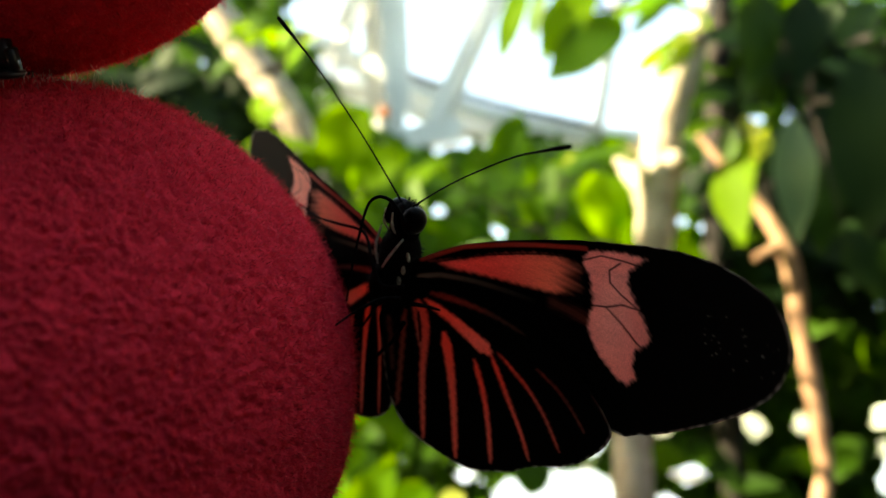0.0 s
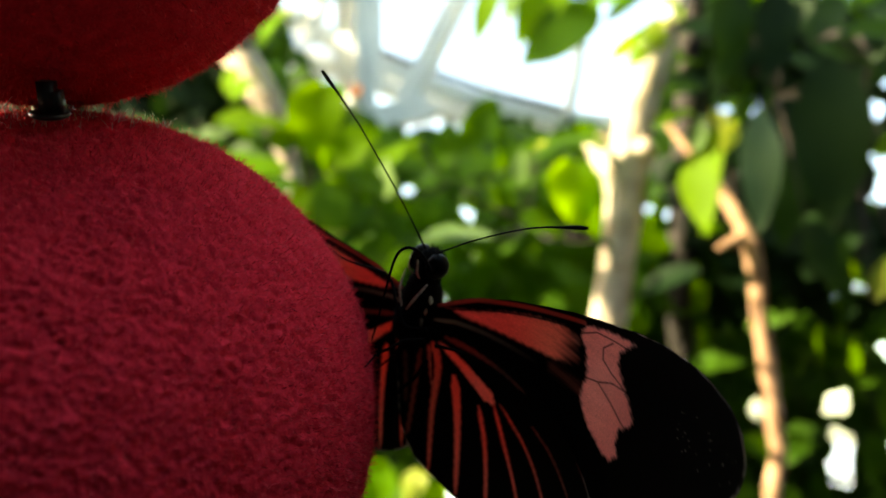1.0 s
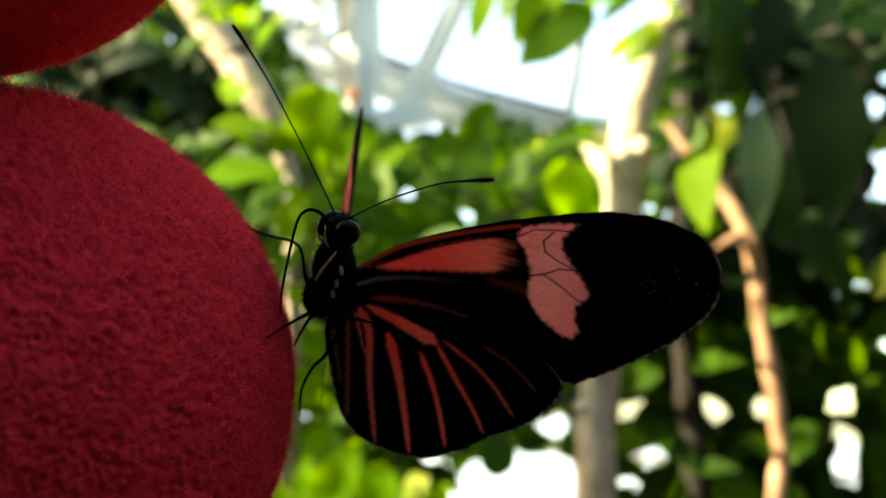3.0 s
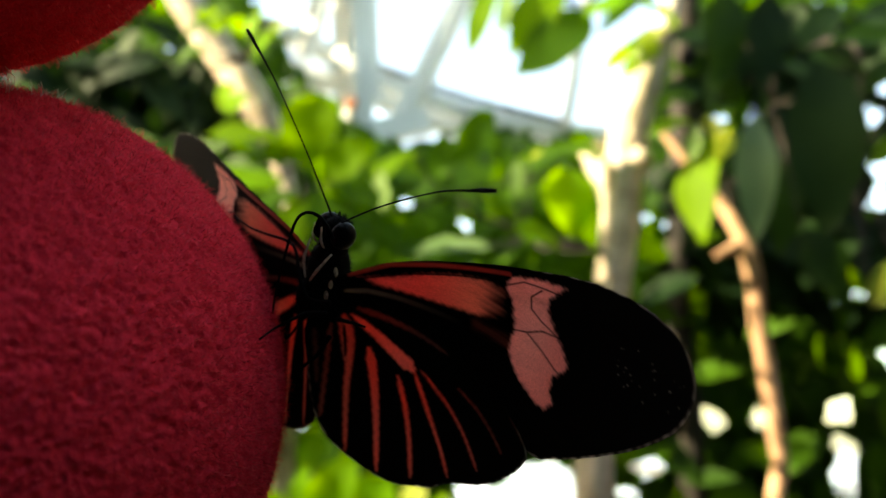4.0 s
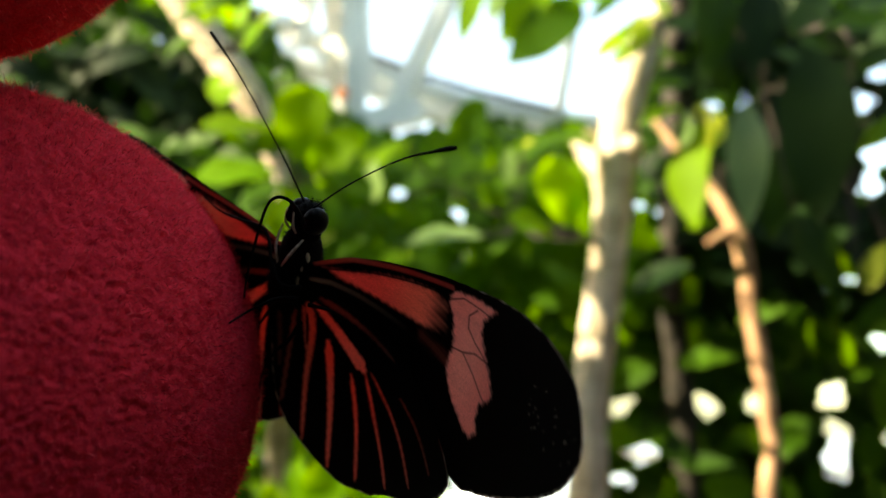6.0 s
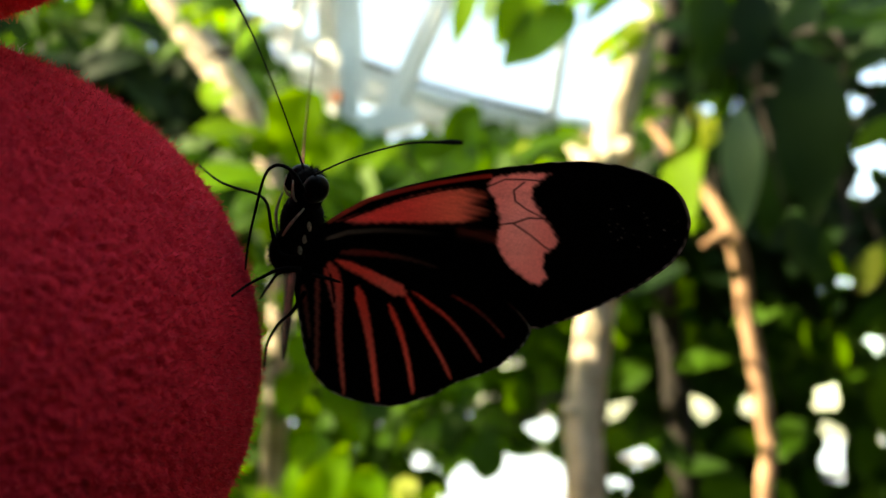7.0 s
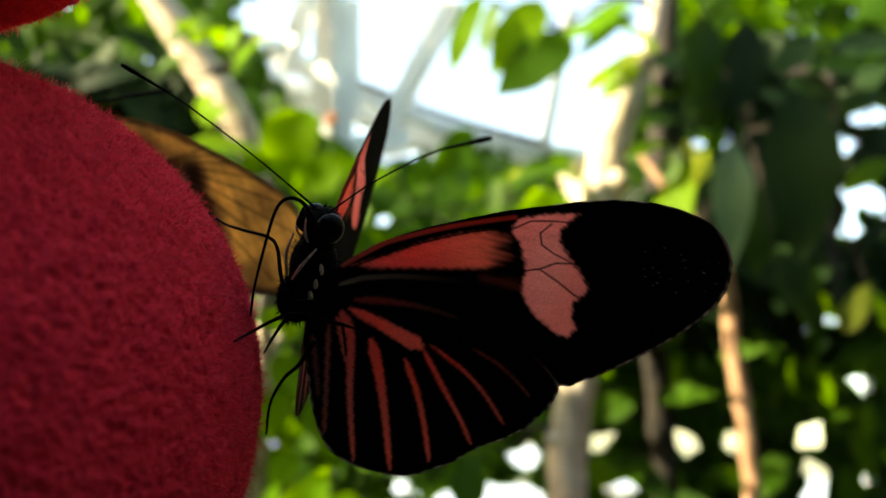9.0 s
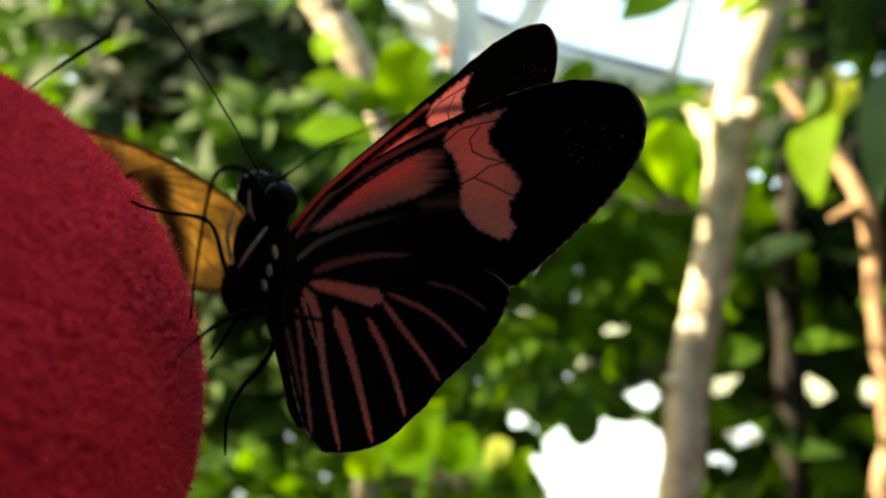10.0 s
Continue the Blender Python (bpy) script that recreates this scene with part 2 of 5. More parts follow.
def tube_data(points, radii, sides=8, rough=0.0, seed=0):
    """Rings along a line; radii are spread along it."""
    p = np.array(points, float)
    r = np.interp(np.linspace(0, 1, len(p)), np.linspace(0, 1, len(radii)), radii)
    rng = np.random.RandomState(seed)
    verts, faces = [], []
    side = None
    for i in range(len(p)):
        t = p[min(i + 1, len(p) - 1)] - p[max(i - 1, 0)]
        t = t / (np.linalg.norm(t) + 1e-12)
        if side is None:
            side = np.cross(t, (0.31, 0.87, 0.38))
        side = side - t * (side @ t)
        side = side / np.linalg.norm(side)
        up = np.cross(t, side)
        for k in range(sides):
            a = 2 * math.pi * k / sides
            q = r[i] * (1 + rough * rng.uniform(-1, 1))
            verts.append(p[i] + q * (math.cos(a) * side + math.sin(a) * up))
    for i in range(len(p) - 1):
        for k in range(sides):
            a, b = i * sides + k, i * sides + (k + 1) % sides
            faces.append((a, b, b + sides, a + sides))
    faces.append(tuple(range(sides - 1, -1, -1)))
    faces.append(tuple(range((len(p) - 1) * sides, len(p) * sides)))
    return verts, faces


def tube(name, points, radii, material, sides=8, per=8, rough=0.0, seed=0):
    return mesh_of(name, *tube_data(spline(points, per), radii, sides, rough, seed), material)


def join(pieces):
    verts, faces = [], []
    for v, q in pieces:
        base = len(verts)
        verts.extend(v)
        faces.extend(tuple(i + base for i in g) for g in q)
    return verts, faces


def ball_data(center, radii, turn=None, seg=20, rings=14):
    verts, faces = [], []
    m = turn or Matrix.Identity(3)
    c = Vector(center)
    for i in range(rings + 1):
        a = math.pi * i / rings
        for k in range(seg):
            b = 2 * math.pi * k / seg
            v = Vector((radii[0] * math.sin(a) * math.cos(b), radii[1] * math.sin(a) * math.sin(b), radii[2] * math.cos(a)))
            verts.append(tuple(m @ v + c))
    for i in range(rings):
        for k in range(seg):
            k2 = (k + 1) % seg
            faces.append((i * seg + k, (i + 1) * seg + k, (i + 1) * seg + k2, i * seg + k2))
    return verts, faces


def box_data(a, b):
    (x0, y0, z0), (x1, y1, z1) = a, b
    v = [(x0, y0, z0), (x1, y0, z0), (x1, y1, z0), (x0, y1, z0), (x0, y0, z1), (x1, y0, z1), (x1, y1, z1), (x0, y1, z1)]
    return v, [(3, 2, 1, 0), (4, 5, 6, 7), (0, 1, 5, 4), (1, 2, 6, 5), (2, 3, 7, 6), (3, 0, 4, 7)]


def bar_data(a, b, w, h):
    """A straight bar of section w by h from a to b."""
    a, b = Vector(a), Vector(b)
    m = (b - a).to_track_quat("Z", "Y").to_matrix()
    v, q = box_data((-w / 2, -h / 2, 0), (w / 2, h / 2, (b - a).length))
    return [tuple(m @ Vector(p) + a) for p in v], q


# ---- the glasshouse ----
def glasshouse():
    thing("ground", "dark damp soil of the planting bed", "soil", data=mesh_of("ground", *box_data((-60, -60, -0.3), (60, 60, 0)), M_SOIL, False), kind="structure")
    # Unseen walls added to block sun and low sky around the feeder.
    thing("shade_wall_south", "unseen plain wall behind the path, added to block skylight", "wall", data=mesh_of("shade_wall_south", *box_data((-4.2, -1.8, 0), (5.2, -1.55, 3.65)), M_SHADE_WALL, False), kind="structure")
    thing("shade_wall_west", "unseen plain end wall, added to keep sun off the feeder", "wall", data=mesh_of("shade_wall_west", *box_data((-4.45, -1.8, 0), (-4.2, WEST_END - 0.55, 6.6)), M_SHADE_WALL, False), kind="structure")
    thing("shade_wall_west_end", "unseen taller wall end, added to shade the right-hand leaves", "wall", data=mesh_of("shade_wall_west_end", *box_data((-4.5, WEST_END - 0.55, 0), (-4.15, WEST_END, 4.7)), M_SHADE_WALL, False), kind="structure")
    thing("shade_wall_east", "unseen plain end wall, added to cut side skylight", "wall", data=mesh_of("shade_wall_east", *box_data((5.2, -1.8, 0), (5.45, 6.0, 11.0)), M_SHADE_WALL, False), kind="structure")
    # Added sheet that shows bright through the low gaps; no paving is known there.
    thing("bright_ground", "pale blue-grey ground sheet added so low gaps look bright", "paving", data=mesh_of("bright_ground", *box_data((-58, 4.9, 0.0), (58, 59, 0.03)), M_BRIGHT_GROUND, False), kind="structure")
    # low walls of the glasshouse
    thing("wall_north", "low white plinth wall under the glazing", "wall", data=mesh_of("wall_north", *box_data((-4.2, 4.55, 0), (5.2, 4.8, 0.06)), M_PAINT, False), kind="structure")
    arch = thing("roof_frame", "white painted steel frame of the glasshouse roof", "roof frame", kind="structure")
    # curved ring beam with its darker gutter line
    beam = [(-1.127, 4.098, 3.451), (-0.826, 4.118, 3.335), (-0.557, 4.136, 3.232), (-0.224, 4.154, 3.125), (0.138, 4.166, 3.056), (0.529, 4.172, 3.021), (0.948, 4.171, 3.027), (1.59, 4.163, 3.076)]
    part("ring_beam", tube("ring_beam", beam, [0.066], M_PAINT, 10, 6), arch)
    part("gutter", tube("gutter", [(-0.816, 4.032, 3.363), (-0.554, 4.047, 3.277), (-0.164, 4.065, 3.172), (0.159, 4.076, 3.108), (0.481, 4.084, 3.058)], [0.017], M_SHADEBARK, 8, 6), arch, "dark gutter edge")
    part("ring_beam", tube("ring_beam", [(-0.839, 4.287, 3.234), (-0.497, 4.302, 3.15), (-0.153, 4.319, 3.049), (0.32, 4.328, 3), (0.92, 4.325, 3.015)], [0.058], M_PAINT, 10, 6), arch)
    for a, b, w in (((-0.091, 3.811, 3.703), (-0.405, 3.953, 2.877), 0.079), ((0.573, 3.948, 3.848), (0.509, 4.089, 3.03), 0.047), ((-0.88, 3.897, 3.674), (-0.981, 3.97, 3.251), 0.081),
                    ((1.133, 3.939, 3.899), (1.09, 4.096, 2.989), 0.047), ((1.793, 3.929, 3.959), (1.785, 4.091, 3.02), 0.047), ((-1.573, 3.981, 3.654), (-1.624, 4.123, 2.837), 0.063)):
        part("rafter", mesh_of("rafter", *bar_data(a, b, w, w * 1.3), M_PAINT, False), arch)
    for a, b, w in (((-0.729, 3.756, 3.607), (-0.575, 3.958, 2.438), 0.144), ((-0.621, 3.819, 3.655), (-0.539, 3.932, 3), 0.043)):
        part("column", mesh_of("column", *bar_data(a, b, w, w), M_PAINT, False), arch)
    part("bracket", mesh_of("bracket", *bar_data((-0.569, 3.923, 2.818), (-0.231, 3.905, 2.923), 0.10, 0.125), M_PAINT, False), arch)
    part("valance", tube("valance", [(-1.32, 4.32, 3.398), (-1.16, 4.33, 3.325), (-0.988, 4.34, 3.289), (-0.818, 4.34, 3.277)], [0.10, 0.09, 0.085, 0.08], M_PAINT, 10, 6), arch)
    # glazed wall: posts, rails and panes
    wall = thing("window_1", "tall white glazing bars of the glasshouse wall", "window", kind="structure")
    for i in range(11):
        x = -3.62 + i * 0.9
        part("mullion", mesh_of("mullion", *box_data((x - 0.022, 4.66, 0.06), (x + 0.022, 4.72, 2.3)), M_PAINT, False), wall)
    for z in (0.08, 0.62, 1.18, 1.74, 2.3):
        part("rail", mesh_of("rail", *box_data((-4.2, 4.655, z - 0.02), (5.2, 4.725, z + 0.02)), M_PAINT, False), wall)
    pane = mesh_of("pane", *box_data((-0.428, -0.003, -0.26), (0.428, 0.003, 0.26)), M_GLASS, False)
    for i in range(10):
        for z in (0.35, 0.9, 1.46, 2.02):
            ob = part("pane", pane, wall)
            ob.location = (-3.17 + i * 0.9, 4.69, z)
            ob.visible_shadow = False


# Where the added west walls stop; sets the edge of their shadow.
WEST_END = 0.42
glasshouse()


# ---- plants ----
def leaf_data(length, width, bend=0.25, fold=0.2, seg=6, peak=0.85, blunt=0.8, sweep=0.0, wave=0.0):
    """An oval leaf along +x, folded on its midrib, drooping at the tip. peak: how late it is widest; blunt: low for a
    blunt tip; sweep: a curve to one side; wave: ripples of the rim."""
    verts, faces = [], []
    for i in range(seg + 1):
        s = i / seg
        w = width * 0.5 * abs(math.sin(math.pi * s ** peak)) ** blunt + (0.0 if 0 < i < seg else 0.002)
        x, y, z = length * s, 4 * sweep * length * s * (1 - s), -bend * length * s * s
        r = wave * width * math.sin(11 * s)
        verts += [(x, y - w, z + fold * w + r), (x, y, z), (x, y + w, z + fold * w - r)]
    for i in range(seg):
        a = 3 * i
        faces += [(a, a + 1, a + 4, a + 3), (a + 1, a + 2, a + 5, a + 4)]
    return verts, faces


def aimed(pos, along, face):
    """The pose of a leaf at pos that grows along one way and turns its face another."""
    x = Vector(along).normalized()
    z = Vector(face) - x * x.dot(Vector(face))
    z.normalize()
    y = z.cross(x)
    m = Matrix((x, y, z)).transposed().to_4x4()
    return Matrix.Translation(pos) @ m


def put_leaf(parent, base, tip, width, material, face=(0, -1, 0.35), bend=0.15, name="leaf", shape=None):
    """One large leaf from its stalk to its tip."""
    a, b = Vector(base), Vector(tip)
    size = (b - a).length
    me = mesh_of("leaf", *leaf_data(size, width, bend, 0.25, 12, wave=0.05, **(shape or {})), material)
    ob = part(name, me, parent)
    ob.matrix_world = aimed(a, b - a, face)
    return ob


def tree(label, path, radii, material, stubs=(), seed=1, sides=14):
    t = thing("tree", label, "tree")
    part("trunk", tube("trunk", path, radii, material, sides, 10, 0.05, seed), t)
    for k, (line, rr) in enumerate(stubs):
        part("limb", tube("limb", line, rr, material, 10, 8, 0.05, seed + 5 + k), t)
    return t


# the pale trunk with its cut stub
tree("smooth pale-barked tree trunk with a cut stub, in sun", [(0.466, 1.7, 2.623), (0.442, 1.68, 2.475), (0.415, 1.65, 2.357), (0.38, 1.63, 2.272), (0.364, 1.635, 2.194), (0.349, 1.64, 2.121), (0.342, 1.65, 2.011), (0.341, 1.67, 1.873), (0.334, 1.7, 1.673), (0.321, 1.735, 1.473), (0.334, 1.765, 1.288), (0.346, 1.908, 0.734), (0.408, 2.121, -0.202)],
            [0.024, 0.024, 0.026, 0.043, 0.042, 0.043, 0.044, 0.041, 0.041, 0.042, 0.045, 0.052, 0.07], M_BARK,
            [([(0.343, 1.665, 1.956), (0.32, 1.68, 2.007), (0.294, 1.69, 2.053), (0.27, 1.69, 2.086)], [0.045, 0.040, 0.036, 0.028]),
             ([(0.351, 1.64, 2.029), (0.367, 1.615, 2.044), (0.375, 1.61, 2.059)], [0.032, 0.028, 0.02]),
             ([(0.315, 1.725, 1.482), (0.273, 1.7, 1.477)], [0.018, 0.012])], 3)
tree("thin reddish-brown liana stem in sun", [(0.408, 1.58, 2.092), (0.456, 1.57, 2.03), (0.511, 1.566, 1.965), (0.554, 1.556, 1.901), (0.586, 1.56, 1.844), (0.608, 1.575, 1.77), (0.618, 1.585, 1.707), (0.639, 1.6, 1.633), (0.658, 1.615, 1.565), (0.678, 1.63, 1.479), (0.692, 1.645, 1.41), (0.688, 1.66, 1.322), (0.71, 1.739, 0.835), (0.809, 1.878, 0.028)],
             [0.007, 0.009, 0.012, 0.016, 0.0185, 0.018, 0.0165, 0.018, 0.017, 0.018, 0.0165, 0.018, 0.024, 0.03], M_LIANA,
             [([(0.574, 1.556, 1.862), (0.543, 1.543, 1.844), (0.512, 1.536, 1.824)], [0.011, 0.010, 0.006])], 8, 12)
tree("sunlit pale limb leaning through the leaves", [(-0.769, 1.665, 2.433), (-0.649, 1.671, 2.284), (-0.562, 1.668, 2.186), (-0.479, 1.666, 2.077), (-0.411, 1.69, 1.938), (-0.385, 1.712, 1.813), (-0.38, 1.758, 1.664), (-0.374, 1.818, 1.433), (-0.369, 1.884, 1.171), (-0.318, 1.996, 0.52), (-0.252, 2.19, -0.31)],
            [0.036, 0.038, 0.040, 0.036, 0.018, 0.022, 0.024, 0.026, 0.028, 0.03, 0.04], M_BARK,
            [([(-0.378, 1.786, 1.562), (-0.364, 1.826, 1.619), (-0.36, 1.892, 1.709)], [0.014, 0.01, 0.006])], 14)
tree("thin stem, shade put into its dark bark", [(0.579, 2.28, 1.811), (0.645, 2.308, 1.65), (0.674, 2.331, 1.518), (0.719, 2.388, 1.187), (0.877, 2.675, -0.474)], [0.016, 0.02, 0.022, 0.026, 0.03], M_SHADEBARK,
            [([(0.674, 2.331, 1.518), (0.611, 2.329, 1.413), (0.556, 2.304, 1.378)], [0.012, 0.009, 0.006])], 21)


tree("stem running up beside the pale trunk, darkened as if shaded", [(0.515, 1.8, 2.739), (0.516, 1.82, 2.576), (0.522, 1.84, 2.43), (0.532, 1.87, 2.274), (0.56, 1.95, 1.75), (0.657, 2.076, 1.231), (0.764, 2.301, -0.071)],
            [0.03, 0.03, 0.03, 0.032, 0.033, 0.036, 0.04], M_SHADEBARK, [([(0.522, 1.835, 2.474), (0.674, 1.813, 2.341), (0.731, 1.779, 2.362)], [0.014, 0.01, 0.007])], 33)


def shrub(label, leaves, stem=None, group=""):
    """A leafy plant: leaves given as base, tip, width, material and facing."""
    s = thing("shrub", label, "shrub", group=group)
    for base, tip, width, material, face, *shape in leaves:
        put_leaf(s, base, tip, width, material, face, shape=shape[0] if shape else None)
    mid = sum((Vector(q[0]) for q in leaves), Vector()) / len(leaves)
    for base, *_ in leaves:
        b = Vector(base)
        m = (b + mid) / 2 + Vector((0, 0.03, -0.02))
        part("twig", tube("twig", [tuple(b), tuple(m), tuple(mid + Vector((0, 0.08, 0)))], [0.002, 0.003, 0.004], M_SHADEBARK, 6, 4), s)
    if stem is not None:
        part("stem", tube("stem", [tuple(mid + Vector((0, 0.08, 0)))] + list(stem), [0.004, 0.006, 0.009], M_SHADEBARK, 8, 5), s)
    return s


OVER = (-0.2, -0.8, 0.7)
BLUNT = {"peak": 1.45, "blunt": 0.55}
shrub("olive leaves drooping before the bright roof", [
    ((0.022, 1.42, 2.339), (-0.029, 1.39, 2.159), 0.055, M_OLIVE, (-0.4, -1, 0.2)),
    ((0.058, 1.45, 2.347), (0.03, 1.42, 2.212), 0.037, M_PALELEAF, (-0.3, -0.8, 0.6)),
    ((0.214, 1.42, 2.266), (0.074, 1.39, 2.127), 0.108, M_LEAF, (0.2, -1, 0.5)),
    ((0.149, 1.44, 2.351), (0.059, 1.41, 2.177), 0.095, M_OLIVE, (-0.1, -1, 0.3)),
    ((0.31, 1.43, 2.324), (0.177, 1.4, 2.262), 0.051, M_LIME, OVER),
    ((0.348, 1.45, 2.351), (0.221, 1.42, 2.246), 0.05, M_LEAF, OVER),
    ((0.34, 1.47, 2.387), (0.233, 1.44, 2.297), 0.066, M_LIME, OVER)], [(0.317, 1.53, 2.433), (0.409, 1.6, 2.469)])
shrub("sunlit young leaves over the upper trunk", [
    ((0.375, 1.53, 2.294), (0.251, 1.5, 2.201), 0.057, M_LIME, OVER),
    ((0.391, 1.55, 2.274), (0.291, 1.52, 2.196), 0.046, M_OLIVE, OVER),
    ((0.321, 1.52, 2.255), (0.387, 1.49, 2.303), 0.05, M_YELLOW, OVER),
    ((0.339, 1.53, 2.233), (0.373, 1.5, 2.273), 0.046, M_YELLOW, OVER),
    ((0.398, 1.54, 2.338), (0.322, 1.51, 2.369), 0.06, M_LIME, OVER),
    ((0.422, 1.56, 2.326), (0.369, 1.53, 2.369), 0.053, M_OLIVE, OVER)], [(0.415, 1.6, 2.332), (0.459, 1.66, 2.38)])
shrub("large upright leaves catching the light beside the trunk", [
    ((0.212, 1.43, 1.81), (0.178, 1.4, 1.943), 0.106, M_LIME, (0.1, -1, 0.3), BLUNT),
    ((0.256, 1.46, 1.8), (0.223, 1.43, 1.891), 0.056, M_LEAF, (0.5, -1, 0.2), BLUNT),
    ((0.186, 1.45, 1.797), (0.098, 1.42, 1.83), 0.063, M_LIME, OVER, BLUNT),
    ((0.096, 1.49, 1.904), (0.09, 1.46, 1.969), 0.033, M_PALELEAF, (-0.3, -1, 0.3)),
    ((0.119, 1.49, 1.977), (0.136, 1.46, 1.99), 0.027, M_YELLOW, OVER),
    ((-0.009, 1.47, 1.799), (-0.092, 1.44, 1.763), 0.039, M_PALELEAF, (0, -0.7, 0.8)),
    ((0.053, 1.46, 1.786), (-0.072, 1.43, 1.78), 0.048, M_PALELEAF, (0, -0.6, 0.8))], [(0.259, 1.62, 1.842), (0.33, 1.66, 1.819)])
shrub("long green leaves arching before the roof beam", [
    ((0.031, 1.59, 1.914), (0.251, 1.56, 2.094), 0.073, M_LEAF, (-0.2, -0.6, 0.9)),
    ((-0.036, 1.55, 1.956), (0.034, 1.52, 2.093), 0.072, M_LEAF, (0.2, -1, 0.3), BLUNT),
    ((-0.065, 1.57, 1.937), (-0.063, 1.54, 2.042), 0.058, M_LEAF, (-0.2, -1, 0.4)),
    ((-0.119, 1.53, 1.986), (-0.217, 1.5, 1.903), 0.066, M_OLIVE, OVER, BLUNT),
    ((-0.089, 1.56, 1.932), (-0.186, 1.53, 1.953), 0.056, M_LEAF, OVER),
    ((-0.166, 1.5, 1.849), (-0.181, 1.47, 1.921), 0.049, M_PALELEAF, (-0.5, -0.9, 0.4)),
    ((-0.125, 1.59, 1.899), (-0.02, 1.56, 1.938), 0.054, M_LEAF, OVER),
    ((0.298, 1.63, 2.05), (0.155, 1.6, 2.055), 0.053, M_LEAF, OVER)], [(0.037, 1.7, 1.903), (0.272, 1.7, 1.846)])
shrub("broad yellow-green leaves spreading in a sunlit rosette", [
    ((-0.346, 1.36, 1.932), (-0.481, 1.33, 1.94), 0.067, M_OLIVE, (-0.2, -0.8, 0.7), BLUNT),
    ((-0.331, 1.34, 1.847), (-0.471, 1.31, 1.837), 0.07, M_LIME, (-0.2, -0.9, 0.5), BLUNT),
    ((-0.307, 1.38, 1.882), (-0.302, 1.35, 2.028), 0.107, M_OLIVE, (0.1, -1, 0.3), BLUNT),
    ((-0.273, 1.38, 1.863), (-0.204, 1.35, 1.941), 0.076, M_OLIVE, (0.3, -1, 0.4), BLUNT),
    ((-0.315, 1.37, 1.835), (-0.392, 1.34, 1.786), 0.071, M_LEAF, OVER, BLUNT),
    ((-0.319, 1.39, 1.917), (-0.384, 1.36, 1.916), 0.062, M_LEAF, (0.1, -1, 0.2), BLUNT),
    ((-0.287, 1.38, 1.851), (-0.229, 1.35, 1.754), 0.068, M_LEAF, (0.1, -1, 0.2), BLUNT),
    ((-0.311, 1.4, 1.843), (-0.322, 1.37, 1.729), 0.067, M_OLIVE, (0, -1, 0.3), BLUNT),
    ((-0.252, 1.4, 1.882), (-0.159, 1.37, 1.839), 0.058, M_LEAF, OVER, BLUNT)], [(-0.333, 1.6, 1.759), (-0.37, 1.7, 1.658)])
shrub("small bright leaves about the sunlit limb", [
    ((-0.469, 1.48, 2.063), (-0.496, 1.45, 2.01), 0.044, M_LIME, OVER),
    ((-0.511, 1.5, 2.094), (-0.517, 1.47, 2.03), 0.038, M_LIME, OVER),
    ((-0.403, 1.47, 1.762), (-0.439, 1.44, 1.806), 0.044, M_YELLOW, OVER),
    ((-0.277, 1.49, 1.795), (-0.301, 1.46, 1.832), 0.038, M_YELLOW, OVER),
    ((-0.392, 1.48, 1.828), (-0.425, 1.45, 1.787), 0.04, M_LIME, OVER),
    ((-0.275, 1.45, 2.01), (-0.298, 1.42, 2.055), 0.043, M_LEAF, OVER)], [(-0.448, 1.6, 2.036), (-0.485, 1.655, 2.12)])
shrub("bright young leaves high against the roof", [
    ((-0.639, 1.53, 2.194), (-0.565, 1.5, 2.247), 0.07, M_SHADELEAF, OVER),
    ((-0.651, 1.54, 2.133), (-0.583, 1.5, 2.18), 0.06, M_SHADELEAF, OVER),
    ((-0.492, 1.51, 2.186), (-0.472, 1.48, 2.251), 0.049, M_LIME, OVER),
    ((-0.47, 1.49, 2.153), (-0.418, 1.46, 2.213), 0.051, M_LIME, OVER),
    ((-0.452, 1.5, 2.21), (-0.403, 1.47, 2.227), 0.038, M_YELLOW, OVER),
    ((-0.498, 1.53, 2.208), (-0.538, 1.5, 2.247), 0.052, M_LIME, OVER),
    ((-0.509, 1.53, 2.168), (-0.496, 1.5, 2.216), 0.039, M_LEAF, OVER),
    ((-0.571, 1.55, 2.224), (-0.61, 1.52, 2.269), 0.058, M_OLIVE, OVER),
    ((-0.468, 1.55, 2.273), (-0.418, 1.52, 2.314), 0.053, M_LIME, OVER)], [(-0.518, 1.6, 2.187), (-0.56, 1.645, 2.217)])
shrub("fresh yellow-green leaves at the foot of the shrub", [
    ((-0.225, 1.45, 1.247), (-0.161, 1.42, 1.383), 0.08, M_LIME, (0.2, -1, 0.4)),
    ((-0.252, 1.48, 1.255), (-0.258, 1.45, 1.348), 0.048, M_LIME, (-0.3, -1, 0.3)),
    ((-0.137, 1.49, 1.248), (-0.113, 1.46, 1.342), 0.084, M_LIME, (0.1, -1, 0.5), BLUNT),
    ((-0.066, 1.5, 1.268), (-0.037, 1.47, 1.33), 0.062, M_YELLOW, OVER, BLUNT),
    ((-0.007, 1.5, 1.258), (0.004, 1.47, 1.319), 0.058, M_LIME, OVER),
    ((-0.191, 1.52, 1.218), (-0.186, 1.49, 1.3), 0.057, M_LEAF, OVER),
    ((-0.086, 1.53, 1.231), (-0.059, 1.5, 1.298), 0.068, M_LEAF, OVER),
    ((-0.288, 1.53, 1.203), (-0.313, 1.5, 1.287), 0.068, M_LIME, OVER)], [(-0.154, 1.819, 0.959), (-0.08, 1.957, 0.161)])
